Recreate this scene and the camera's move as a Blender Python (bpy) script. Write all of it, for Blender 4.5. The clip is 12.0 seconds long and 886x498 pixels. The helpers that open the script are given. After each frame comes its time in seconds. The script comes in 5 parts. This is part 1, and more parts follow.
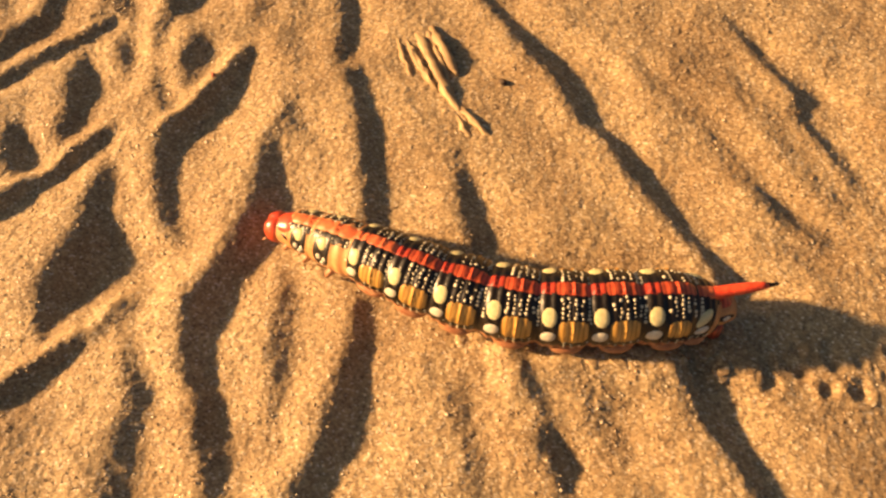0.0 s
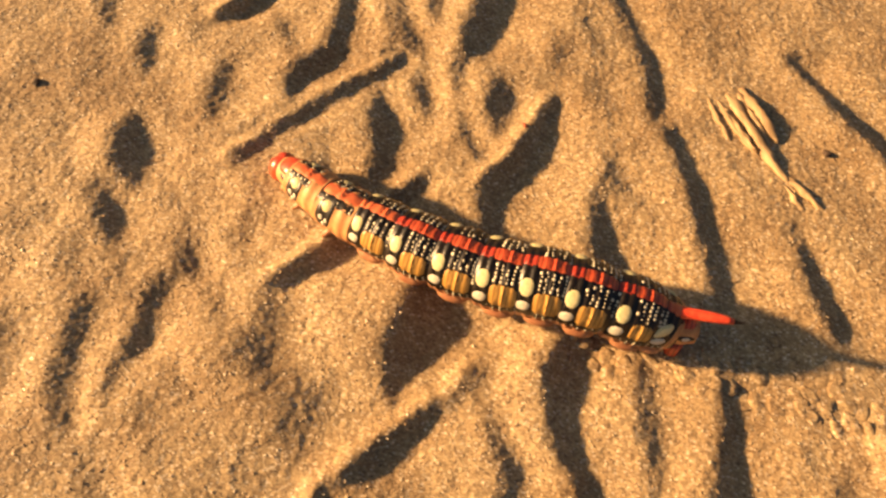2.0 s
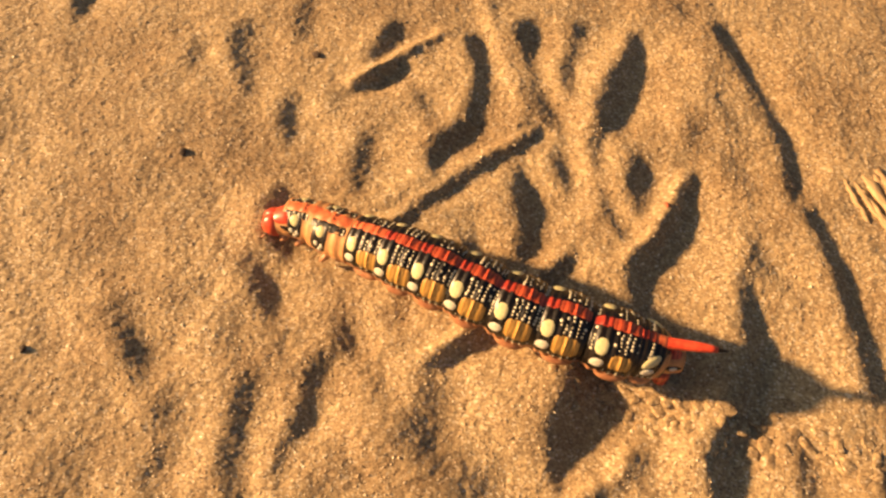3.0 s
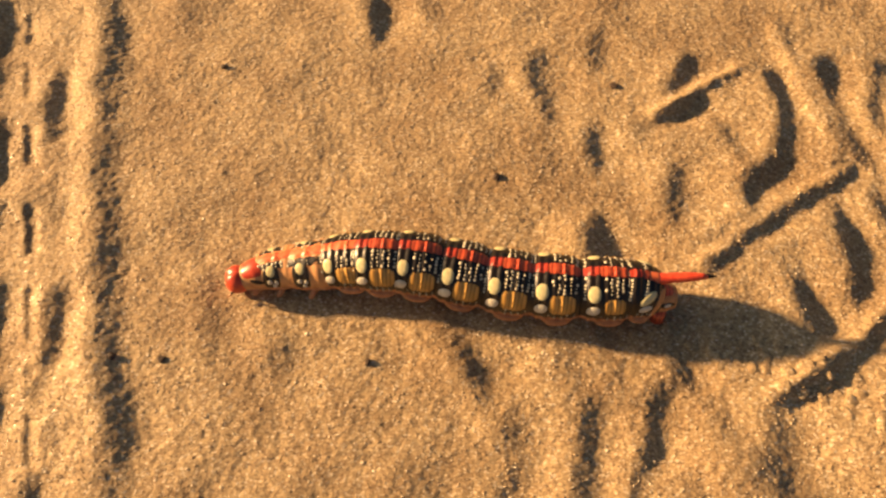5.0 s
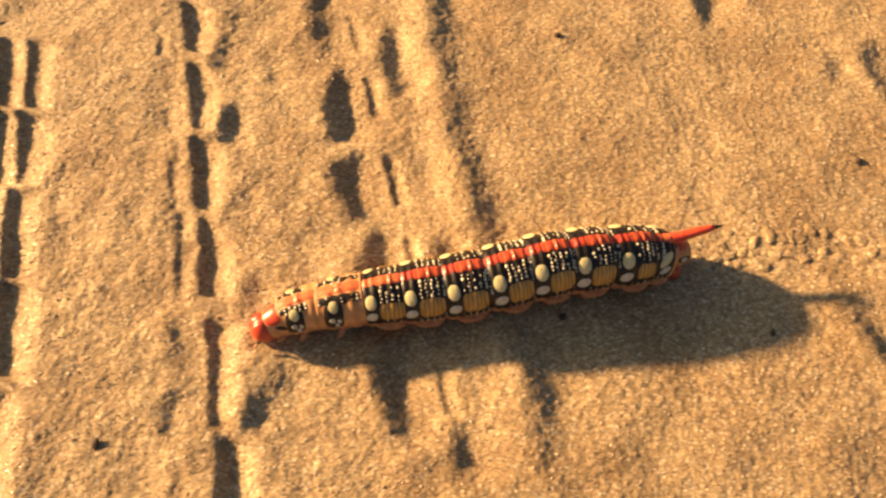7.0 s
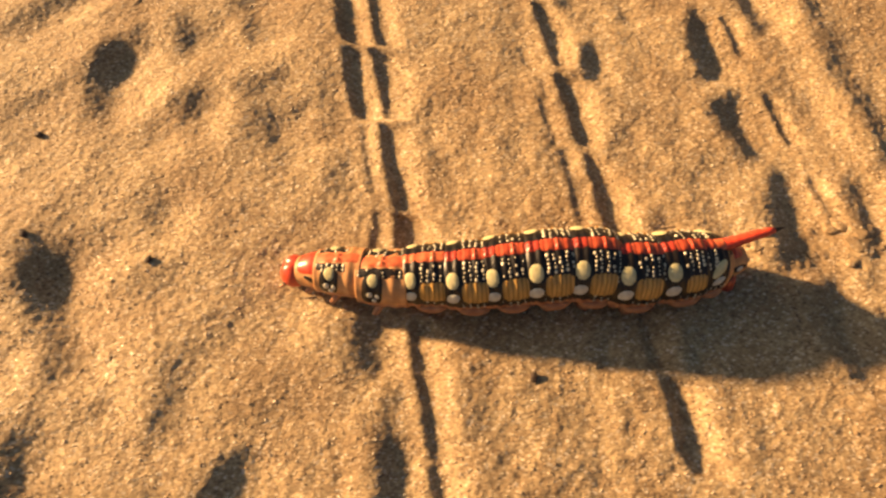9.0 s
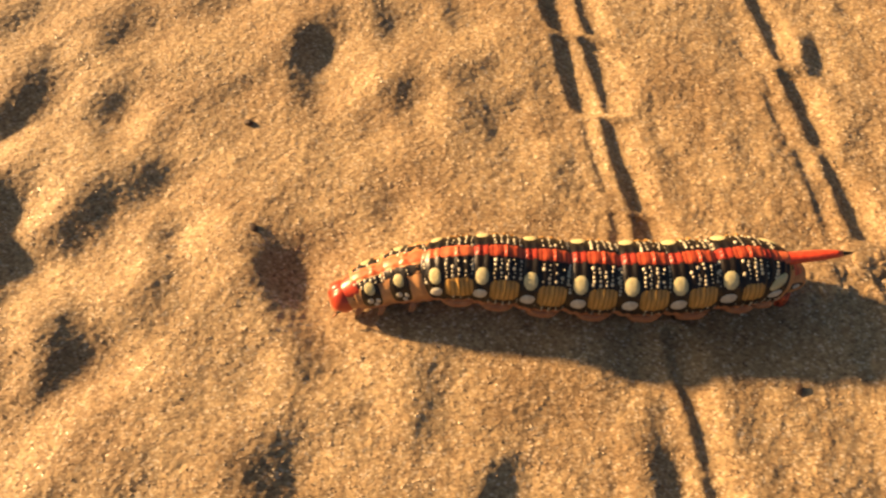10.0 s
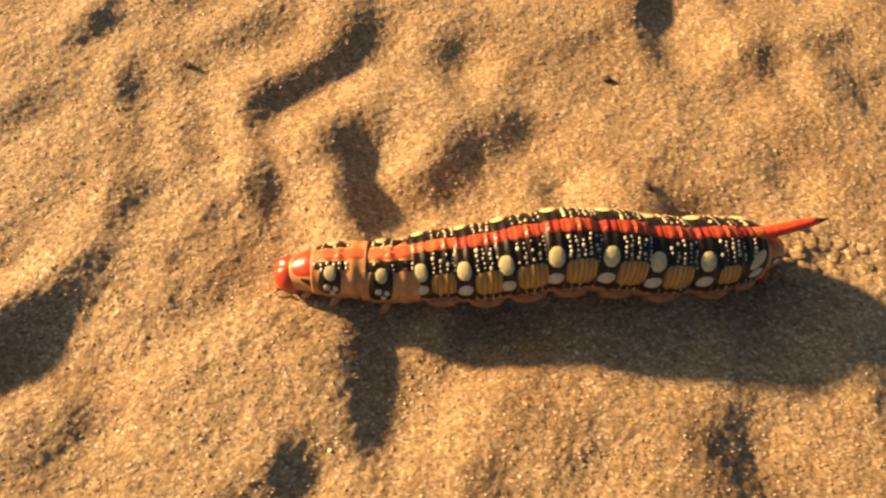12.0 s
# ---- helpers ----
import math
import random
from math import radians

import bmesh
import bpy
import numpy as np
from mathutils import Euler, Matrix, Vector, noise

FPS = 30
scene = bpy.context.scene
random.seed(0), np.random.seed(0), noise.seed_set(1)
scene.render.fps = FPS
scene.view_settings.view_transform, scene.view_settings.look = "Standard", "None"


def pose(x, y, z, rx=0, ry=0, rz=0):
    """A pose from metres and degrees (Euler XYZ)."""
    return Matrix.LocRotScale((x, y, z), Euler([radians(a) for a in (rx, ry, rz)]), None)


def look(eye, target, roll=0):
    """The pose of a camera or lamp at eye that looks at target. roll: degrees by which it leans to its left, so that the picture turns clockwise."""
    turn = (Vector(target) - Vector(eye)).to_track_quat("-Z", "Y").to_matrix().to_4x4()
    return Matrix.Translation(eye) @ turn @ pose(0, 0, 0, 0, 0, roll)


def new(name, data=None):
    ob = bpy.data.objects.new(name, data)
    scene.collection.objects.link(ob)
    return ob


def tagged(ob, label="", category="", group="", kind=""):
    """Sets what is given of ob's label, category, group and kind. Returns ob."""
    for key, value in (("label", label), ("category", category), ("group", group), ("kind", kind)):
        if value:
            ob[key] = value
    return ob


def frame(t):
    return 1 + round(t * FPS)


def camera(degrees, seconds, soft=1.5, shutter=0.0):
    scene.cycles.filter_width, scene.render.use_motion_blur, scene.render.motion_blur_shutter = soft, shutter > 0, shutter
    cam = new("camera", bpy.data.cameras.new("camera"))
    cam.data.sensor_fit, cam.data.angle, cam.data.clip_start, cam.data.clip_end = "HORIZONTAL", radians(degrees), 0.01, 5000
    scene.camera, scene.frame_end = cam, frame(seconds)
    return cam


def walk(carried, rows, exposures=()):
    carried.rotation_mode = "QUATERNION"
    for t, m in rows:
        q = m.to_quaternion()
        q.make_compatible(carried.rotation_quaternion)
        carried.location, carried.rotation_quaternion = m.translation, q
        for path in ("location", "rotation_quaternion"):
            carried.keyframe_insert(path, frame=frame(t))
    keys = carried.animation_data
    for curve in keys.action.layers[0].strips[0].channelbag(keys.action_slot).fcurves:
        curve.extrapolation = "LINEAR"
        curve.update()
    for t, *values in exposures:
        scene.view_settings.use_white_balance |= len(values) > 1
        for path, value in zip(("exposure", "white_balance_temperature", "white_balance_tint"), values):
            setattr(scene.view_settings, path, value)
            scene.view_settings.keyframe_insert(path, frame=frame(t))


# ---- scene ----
cam = camera(64.0, 12.0, soft=2.4, shutter=0.3)
# seconds, eye in millimetres, yaw, pitch and roll in degrees
PATH = [
    (0, -11.58, -11.61, 112.60, -5.00, -63.24, -6.03),
    (0.5, -26.45, -4.25, 112.05, -5.80, -63.53, -4.30),
    (1, -44.40, 2.62, 110.99, -6.28, -63.45, -2.84),
    (1.5, -59.26, 6.60, 113.13, -7.54, -63.62, -1.21),
    (2, -74.64, 12.97, 116.48, -9.11, -63.98, 0.99),
    (2.5, -90.99, 23.36, 119.95, -10.23, -63.93, 2.48),
    (2.7, -95.44, 26.23, 121.76, -9.95, -63.75, 2.41),
    (4.3, -128.07, 29.92, 126.11, 1.76, -61.00, -5.83),
    (4.5, -135.13, 30.87, 124.71, 2.21, -60.93, -6.04),
    (5, -152.43, 32.31, 125.77, 1.93, -61.14, -4.97),
    (5.5, -170.85, 32.96, 128.16, 1.10, -61.44, -3.18),
    (6, -192.28, 33.36, 128.17, 0.03, -61.73, -1.28),
    (6.5, -212.32, 30.86, 123.59, -1.11, -61.71, 0.59),
    (7, -233.76, 27.01, 122.90, -1.51, -60.75, 1.79),
    (7.5, -256.95, 20.72, 115.10, -0.88, -59.18, 1.99),
    (7.7, -262.55, 19.44, 113.28, -0.13, -58.95, 1.68),
    (9.3, -310.79, 17.52, 111.02, 7.58, -61.18, -4.82),
    (9.5, -318.64, 17.36, 111.46, 8.06, -61.92, -5.03),
    (10, -342.71, 22.98, 114.20, 7.93, -63.69, -4.07),
    (10.5, -358.71, 20.68, 114.75, 6.53, -63.84, -2.15),
    (11, -376.93, 18.14, 112.06, 4.74, -63.58, 0.34),
    (11.5, -399.34, 14.54, 106.52, 2.59, -63.04, 2.95),
    (12, -418.04, 11.97, 100.67, 0.45, -62.08, 5.61),
]
MM = 0.001


def eye(x, y, z, yaw, pitch, roll):
    return pose(x * MM, y * MM, z * MM, 90 + pitch, 0, yaw) @ pose(0, 0, 0, 0, 0, roll)


walk(cam, [(t, eye(*row)) for t, *row in PATH], [(0, 1.39, 6900, 13.0), (2.5, 1.32, 6550, 11.2), (4.5, 1.29, 6500, 10.6), (6, 1.40, 6400, 8.8), (6.5, 1.59, 6400, 8.2), (7.5, 1.54, 6400, 9.4), (9.5, 1.40, 6370, 9.8), (12, 1.34, 6400, 8.2)])

# ---- light: a low evening sun and the sky ----
SUN_HEIGHT, SUN_FROM = 17.5, 162.3  # degrees; the direction in the plan from which it shines
world = bpy.data.worlds.new("evening_sky")
scene.world = world
world.use_nodes = True
wn = world.node_tree.nodes
sky = wn.new("ShaderNodeTexSky")
sky.sky_type = "NISHITA"
sky.sun_disc = False
sky.dust_density, sky.ozone_density = 5.0, 0.6
sky.sun_elevation = radians(SUN_HEIGHT)
sky.sun_rotation = radians(90 - SUN_FROM)
world.node_tree.links.new(sky.outputs["Color"], wn["Background"].inputs["Color"])
wn["Background"].inputs["Strength"].default_value = 0.027
sun = new("sun", bpy.data.lights.new("sun", "SUN"))
sun.data.energy, sun.data.angle, sun.data.color = 5.2, radians(3.0), (1.0, 0.591, 0.259)
sx, sy, sz = (math.cos(radians(SUN_HEIGHT)) * math.cos(radians(SUN_FROM)),
              math.cos(radians(SUN_HEIGHT)) * math.sin(radians(SUN_FROM)), math.sin(radians(SUN_HEIGHT)))
sun.matrix_world = look((sx * 3, sy * 3, sz * 3), (0, 0, 0))

# ---- materials ----


def nodes(name):
    m = bpy.data.materials.new(name)
    m.use_nodes = True
    nt = m.node_tree
    return m, nt, nt.nodes["Principled BSDF"]


def add(nt, kind, links=(), **values):
    n = nt.nodes.new(kind)
    for key, value in values.items():
        n.inputs[key.replace("_", " ")].default_value = value
    for key, out in links:
        nt.links.new(out, n.inputs[key])
    return n


def ramp(nt, fac, stops):
    n = nt.nodes.new("ShaderNodeValToRGB")
    el = n.color_ramp.elements
    while len(el) < len(stops):
        el.new(0.5)
    for e, (p, col) in zip(el, stops):
        e.position, e.color = p, (*col, 1)
    nt.links.new(fac, n.inputs["Fac"])
    return n.outputs["Color"]


def mix(nt, kind, fac, a, b):
    n = nt.nodes.new("ShaderNodeMix")
    n.data_type, n.blend_type = "RGBA", kind
    for sock, v in ((n.inputs[0], fac), (n.inputs[6], a), (n.inputs[7], b)):
        if isinstance(v, (float, int)):
            sock.default_value = v
        elif isinstance(v, tuple):
            sock.default_value = (*v, 1)
        else:
            nt.links.new(v, sock)
    return n.outputs[2]


def skin(name, dark, light, scale, rough=0.4, bump=0.4, coat=0.0, stretch=(1, 1, 1), folds=0.0):
    """Cuticle: two tones broken up at two scales, with fine relief."""
    m, nt, b = nodes(name)
    co = add(nt, "ShaderNodeTexCoord")
    mp = add(nt, "ShaderNodeMapping", [("Vector", co.outputs["Object"])], Scale=stretch)
    fine = add(nt, "ShaderNodeTexNoise", [("Vector", mp.outputs[0])], Scale=scale, Detail=4.0)
    broad = add(nt, "ShaderNodeTexNoise", [("Vector", mp.outputs[0])], Scale=scale * 0.22, Detail=2.0)
    both = mix(nt, "MIX", 0.45, fine.outputs["Fac"], broad.outputs["Fac"])
    col = ramp(nt, both, [(0.36, dark), (0.64, light)])
    # shade in the creases between ribs, put into the colour as dark bands
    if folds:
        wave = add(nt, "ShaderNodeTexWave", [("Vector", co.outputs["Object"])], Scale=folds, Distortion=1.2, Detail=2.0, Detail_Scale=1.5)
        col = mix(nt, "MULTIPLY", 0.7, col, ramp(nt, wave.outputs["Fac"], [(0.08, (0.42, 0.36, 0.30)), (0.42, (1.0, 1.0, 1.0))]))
    nt.links.new(col, b.inputs["Base Color"])
    b.inputs["Roughness"].default_value = rough
    b.inputs["Coat Weight"].default_value = coat
    b.inputs["Coat Roughness"].default_value = 0.25
    bp = add(nt, "ShaderNodeBump", [("Height", fine.outputs["Fac"])], Strength=bump, Distance=0.0001)
    nt.links.new(bp.outputs[0], b.inputs["Normal"])
    return m


def sand_material():
    m, nt, b = nodes("sand")
    co = add(nt, "ShaderNodeTexCoord").outputs["Object"]
    grain = add(nt, "ShaderNodeTexVoronoi", [("Vector", co)], Scale=2800.0)
    coarse = add(nt, "ShaderNodeTexVoronoi", [("Vector", co)], Scale=1500.0)
    lump = add(nt, "ShaderNodeTexNoise", [("Vector", co)], Scale=420.0, Detail=5.0, Roughness=0.65)
    broad = add(nt, "ShaderNodeTexNoise", [("Vector", co)], Scale=48.0, Detail=4.0)
    pick = add(nt, "ShaderNodeSeparateColor", [("Color", grain.outputs["Color"])])
    pick2 = add(nt, "ShaderNodeSeparateColor", [("Color", coarse.outputs["Color"])])
    tone = ramp(nt, pick.outputs[0], [(0.0, (0.10, 0.068, 0.045)), (0.16, (0.25, 0.165, 0.09)), (0.5, (0.43, 0.31, 0.16)), (0.86, (0.60, 0.465, 0.265)), (1.0, (0.95, 0.86, 0.68))])
    tone2 = ramp(nt, pick2.outputs[1], [(0.0, (0.22, 0.145, 0.08)), (0.25, (0.38, 0.27, 0.14)), (1.0, (0.58, 0.435, 0.235))])
    both = mix(nt, "MIX", 0.42, tone, tone2)
    damp = ramp(nt, broad.outputs["Fac"], [(0.36, (0.72, 0.66, 0.61)), (0.56, (1.0, 1.0, 1.0))])
    lumps = ramp(nt, lump.outputs["Fac"], [(0.3, (0.78, 0.76, 0.74)), (0.62, (1.06, 1.06, 1.06))])
    col = mix(nt, "MULTIPLY", 0.8, mix(nt, "MULTIPLY", 0.75, both, damp), lumps)
    nt.links.new(col, b.inputs["Base Color"])
    shine = ramp(nt, pick.outputs[2], [(0.0, (0.82, 0.82, 0.82)), (0.93, (0.76, 0.76, 0.76)), (0.97, (0.22, 0.22, 0.22))])
    nt.links.new(shine, b.inputs["Roughness"])
    gritty = add(nt, "ShaderNodeTexNoise", [("Vector", co)], Scale=2000.0, Detail=3.0, Roughness=0.55)
    b1 = add(nt, "ShaderNodeBump", [("Height", lump.outputs["Fac"])], Strength=0.12, Distance=0.00045)
    b2 = add(nt, "ShaderNodeBump", [("Height", gritty.outputs["Fac"]), ("Normal", b1.outputs[0])], Strength=0.5, Distance=0.00035)
    b3 = add(nt, "ShaderNodeBump", [("Height", pick.outputs[1]), ("Normal", b2.outputs[0])], Strength=0.5, Distance=0.0004)
    nt.links.new(b3.outputs[0], b.inputs["Normal"])
    return m


def grain_material():
    m, nt, b = nodes("loose_grain")
    g = nt.nodes.new("ShaderNodeNewGeometry")
    col = ramp(nt, g.outputs["Random Per Island"], [(0.0, (0.26, 0.17, 0.09)), (0.1, (0.38, 0.26, 0.135)), (0.6, (0.52, 0.37, 0.20)), (1.0, (0.85, 0.74, 0.52))])
    nt.links.new(col, b.inputs["Base Color"])
    b.inputs["Roughness"].default_value = 0.42
    return m


SAND = sand_material()
GRAIN = grain_material()
BLACK = skin("black_cuticle", (0.005, 0.004, 0.003), (0.019, 0.012, 0.007), 1100, 0.38, 1.0, 0.05)
BELLY = skin("pinkish_belly", (0.36, 0.15, 0.07), (0.58, 0.30, 0.15), 700, 0.45, 0.4)
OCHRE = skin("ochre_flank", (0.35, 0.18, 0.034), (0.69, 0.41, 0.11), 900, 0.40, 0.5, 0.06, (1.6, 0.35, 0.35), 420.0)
FLESH = skin("orange_thorax", (0.46, 0.205, 0.075), (0.72, 0.385, 0.155), 700, 0.58, 0.6, 0.03)
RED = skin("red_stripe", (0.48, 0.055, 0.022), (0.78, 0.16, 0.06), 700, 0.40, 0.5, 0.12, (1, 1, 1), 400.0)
DEEP_RED = skin("deep_red_stripe", (0.26, 0.02, 0.010), (0.48, 0.055, 0.025), 700, 0.40, 0.5, 0.15)
ORANGE = skin("orange_stripe", (0.60, 0.10, 0.035), (0.84, 0.24, 0.09), 700, 0.38, 0.4, 0.15)
CREAM = skin("cream_spot", (0.54, 0.49, 0.24), (0.78, 0.72, 0.42), 1300, 0.45, 0.35, 0.06)
WHITE = skin("white_spot", (0.56, 0.53, 0.42), (0.78, 0.75, 0.62), 900, 0.4, 0.25, 0.1)
DOTS = skin("pale_dots", (0.50, 0.45, 0.30), (0.86, 0.80, 0.60), 2500, 0.35, 0.2, 0.1)
HEAD = skin("red_head", (0.46, 0.042, 0.018), (0.72, 0.105, 0.042), 600, 0.33, 0.6, 0.15)
HORN = skin("red_horn", (0.62, 0.045, 0.02), (0.86, 0.12, 0.05), 1500, 0.4, 0.8, 0.15)
STRAW = skin("dry_straw", (0.24, 0.155, 0.08), (0.54, 0.39, 0.205), 1000, 0.7, 0.8, 0.0, (1, 0.15, 0.15))
BARK = skin("dark_crumb", (0.035, 0.022, 0.015), (0.11, 0.07, 0.045), 1600, 0.75, 0.9)
RUST = skin("reddish_flake", (0.40, 0.10, 0.05), (0.58, 0.19, 0.09), 1600, 0.6, 0.6)


def mesh_of(name, bm, material, smooth=True):
    me = bpy.data.meshes.new(name)
    bm.to_mesh(me)
    bm.free()
    for mat in material if isinstance(material, (list, tuple)) else [material]:
        me.materials.append(mat)
    if smooth:
        me.polygons.foreach_set("use_smooth", [True] * len(me.polygons))
    return me


def part(name, bm, material, parent, label="", kind=""):
    """One mesh object under a thing or under a part."""
    ob = new(name, mesh_of(name, bm, material))
    ob.parent = parent
    return tagged(ob, label, kind=kind)


# ---- the ground: one sheet, finely divided where the caterpillar crawls ----
rng = np.random.default_rng(7)
X0, X1, Y0, Y1, STEP = -535.0, 112.0, -24.0, 188.0, 0.36


def axis_steps(a, b):
    far = np.cumsum(STEP * 1.36 ** np.arange(1, 40))
    return np.concatenate([a - far[::-1], np.arange(a, b + STEP / 2, STEP), b + far])


XS, YS = axis_steps(X0, X1), axis_steps(Y0, Y1)
GX, GY = np.meshgrid(XS, YS)
IX = (XS >= X0 - 1) & (XS <= X1 + 1)
IY = (YS >= Y0 - 1) & (YS <= Y1 + 1)
FX, FY = GX[np.ix_(IY, IX)], GY[np.ix_(IY, IX)]


def relief(x, y, size, seed):
    """Smooth random relief, about -1 to 1, with lumps of that many millimetres."""
    u, v = (x - X0) / size + 8, (y - Y0) / size + 8
    n = np.random.default_rng(seed).uniform(-1, 1, (int(v.max()) + 4, int(u.max()) + 4))
    i, j = np.floor(u).astype(int), np.floor(v).astype(int)
    a, b = u - i, v - j
    a, b = a * a * (3 - 2 * a), b * b * (3 - 2 * b)
    return (n[j, i] * (1 - a) + n[j, i + 1] * a) * (1 - b) + (n[j + 1, i] * (1 - a) + n[j + 1, i + 1] * a) * b


WX = FX + 0.8 * relief(FX, FY, 7.0, 1) + 0.35 * relief(FX, FY, 2.6, 2) + 0.25 * relief(FX, FY, 1.2, 7)
WY = FY + 0.8 * relief(FX, FY, 7.0, 3) + 0.35 * relief(FX, FY, 2.6, 4)
BANK, FLOOR, SOFT_BANK, SOFT_FLOOR, SWELL, PRINT, PRESS = (np.zeros_like(FX) for _ in range(7))
VARY = 1 + 0.28 * relief(FX, FY, 11.0, 5) + 0.14 * relief(FX, FY, 4.0, 6)


def curve(points):
    """A smooth line through the points, in short pieces."""
    p = np.array(points, float)
    p = np.vstack([2 * p[0] - p[1], p, 2 * p[-1] - p[-2]])
    out = []
    for k in range(1, len(p) - 2):
        for s in np.linspace(0, 1, 7)[:-1]:
            a, b, c, d = p[k - 1:k + 3]
            out.append(0.5 * (2 * b + (c - a) * s + (2 * a - 5 * b + 4 * c - d) * s * s + (3 * b - a - 3 * c + d) * s ** 3))
    return np.array(out + [p[-2]])


def reach(points, far, wander=1.0):
    """The window of the sheet near a line, how far off each place in it lies, and how near the line's ends (0 to 1)."""
    line = curve(points)
    lo, hi = line.min(0) - far - 3, line.max(0) + far + 3
    i0, i1 = np.searchsorted(FX[0], (lo[0], hi[0]))
    j0, j1 = np.searchsorted(FY[:, 0], (lo[1], hi[1]))
    win = (slice(j0, j1), slice(i0, i1))
    x, y = FX[win] + wander * (WX[win] - FX[win]), FY[win] + wander * (WY[win] - FY[win])
    best, along, done = np.full(x.shape, 1e9), np.zeros(x.shape), 0
    for (ax, ay), (bx, by) in zip(line[:-1], line[1:]):
        dx, dy = bx - ax, by - ay
        s = np.clip(((x - ax) * dx + (y - ay) * dy) / (dx * dx + dy * dy + 1e-9), 0, 1)
        off = np.hypot(x - ax - s * dx, y - ay - s * dy)
        nearer = off < best
        along = np.where(nearer, (done + s) / (len(line) - 1), along)
        best = np.minimum(best, off)
        done += 1
    return win, best, np.clip(np.minimum(along, 1 - along) * 7, 0, 1) ** 0.6


def swell(width, height, *points):
    """A soft bank."""
    win, d, end = reach(points, width * 1.3, 1.0)
    SWELL[win] += height * (0.25 + 0.75 * end) * (0.85 + 0.15 * VARY[win]) * np.exp(-(d / (0.55 * width)) ** 2)


def dent(x, y, size, depth):
    """The small sharp print of a foot."""
    i0, i1 = np.searchsorted(FX[0], (x - 3 * size, x + 3 * size))
    j0, j1 = np.searchsorted(FY[:, 0], (y - 3 * size, y + 3 * size))
    win = (slice(j0, j1), slice(i0, i1))
    d = np.hypot(FX[win] - x, FY[win] - y) / size
    PRINT[win] = np.maximum(PRINT[win], depth * np.exp(-d ** 2.6))
    PRESS[win] = np.maximum(PRESS[win], 0.35 * depth * np.exp(-((d - 1.7) / 0.5) ** 2))


LEE = (-sx / math.hypot(sx, sy), -sy / math.hypot(sx, sy))  # the way of the sun's rays in the plan
GRAZE = math.tan(radians(SUN_HEIGHT))


def ease(s):
    s = np.clip(s, 0, 1)
    return s * s * (3 - 2 * s)


def across(points, far, wander, blunt=1.0):
    """Near a line of places and widths: the window of the sheet, how far each place lies across it along the sun's way, in widths from its windward edge, and the width."""
    p = curve(points)
    u, v, w = p[:, 0] * LEE[0] + p[:, 1] * LEE[1], p[:, 1] * LEE[0] - p[:, 0] * LEE[1], np.maximum(1.07 * p[:, 2], 0.4)
    order = np.argsort(v)
    u, v, w = u[order], v[order], w[order]
    margin = far * w.max() + 3
    i0, i1 = np.searchsorted(FX[0], (p[:, 0].min() - margin, p[:, 0].max() + margin))
    j0, j1 = np.searchsorted(FY[:, 0], (p[:, 1].min() - margin, p[:, 1].max() + margin))
    win = (slice(j0, j1), slice(i0, i1))
    x, y = FX[win] + wander * (WX[win] - FX[win]), FY[win] + wander * (WY[win] - FY[win])
    gu, gv = x * LEE[0] + y * LEE[1], y * LEE[0] - x * LEE[1]
    mid, wide = np.interp(gv, v, u), np.interp(gv, v, w)
    past = np.maximum(np.maximum(v[0] - gv, gv - v[-1]), 0) / (blunt * (0.45 * wide + 0.5))  # rounded ends
    size = np.sqrt(np.clip(1 - past * past, 0, 1))
    return win, (gu - mid) / np.maximum(wide * (0.25 + 0.75 * size), 0.2) + 0.5, wide * size


def hollow(depth, *points):
    """A furrow or hollow along places and widths: a bank to windward, a steep lee and a slow rise beyond. At depth 1 the low sun leaves its width in shade."""
    win, q, wide = across(points, 3.2, 0.9)
    drop = GRAZE * wide * depth * (0.9 + 0.1 * VARY[win])
    if depth <= 0.92:
        drop *= 1 + 6 / np.maximum(wide, 3) ** 2  # narrow ones lose more when softened
    fall = 0.95 + 0.8 * (1 - depth)  # shallow hollows have gentler sides
    start = 0.5 - 0.6 * fall
    bank = 0.42 * ease((q - start + 1.5) / 1.5) * (1 - ease((q - start) / (0.65 * fall)))
    floor = 0.76 * ease((q - start) / fall) * (1 - 0.22 * ease((q - 0.7) / 0.3)) * (1 - ease((q - 0.95) / 1.6))
    high, low = (BANK, FLOOR) if depth > 0.92 else (SOFT_BANK, SOFT_FLOOR)
    high[win] = np.maximum(high[win], drop * bank)
    low[win] = np.maximum(low[win], drop * floor)


def lug(depth, *points):
    """The print of one tyre lug along places and widths: steep sides, a flat floor and clean ends."""
    win, q, wide = across(points, 2.4, 0.4, 0.25)
    drop = GRAZE * wide * depth * (0.9 + 0.1 * VARY[win])
    PRINT[win] = np.maximum(PRINT[win], 0.8 * drop * ease((q + 0.15) / 0.5) * (1 - ease((q - 0.6) / 1.3)))
    PRESS[win] = np.maximum(PRESS[win], 0.10 * drop * np.exp(-((q + 0.3) / 0.25) ** 2))


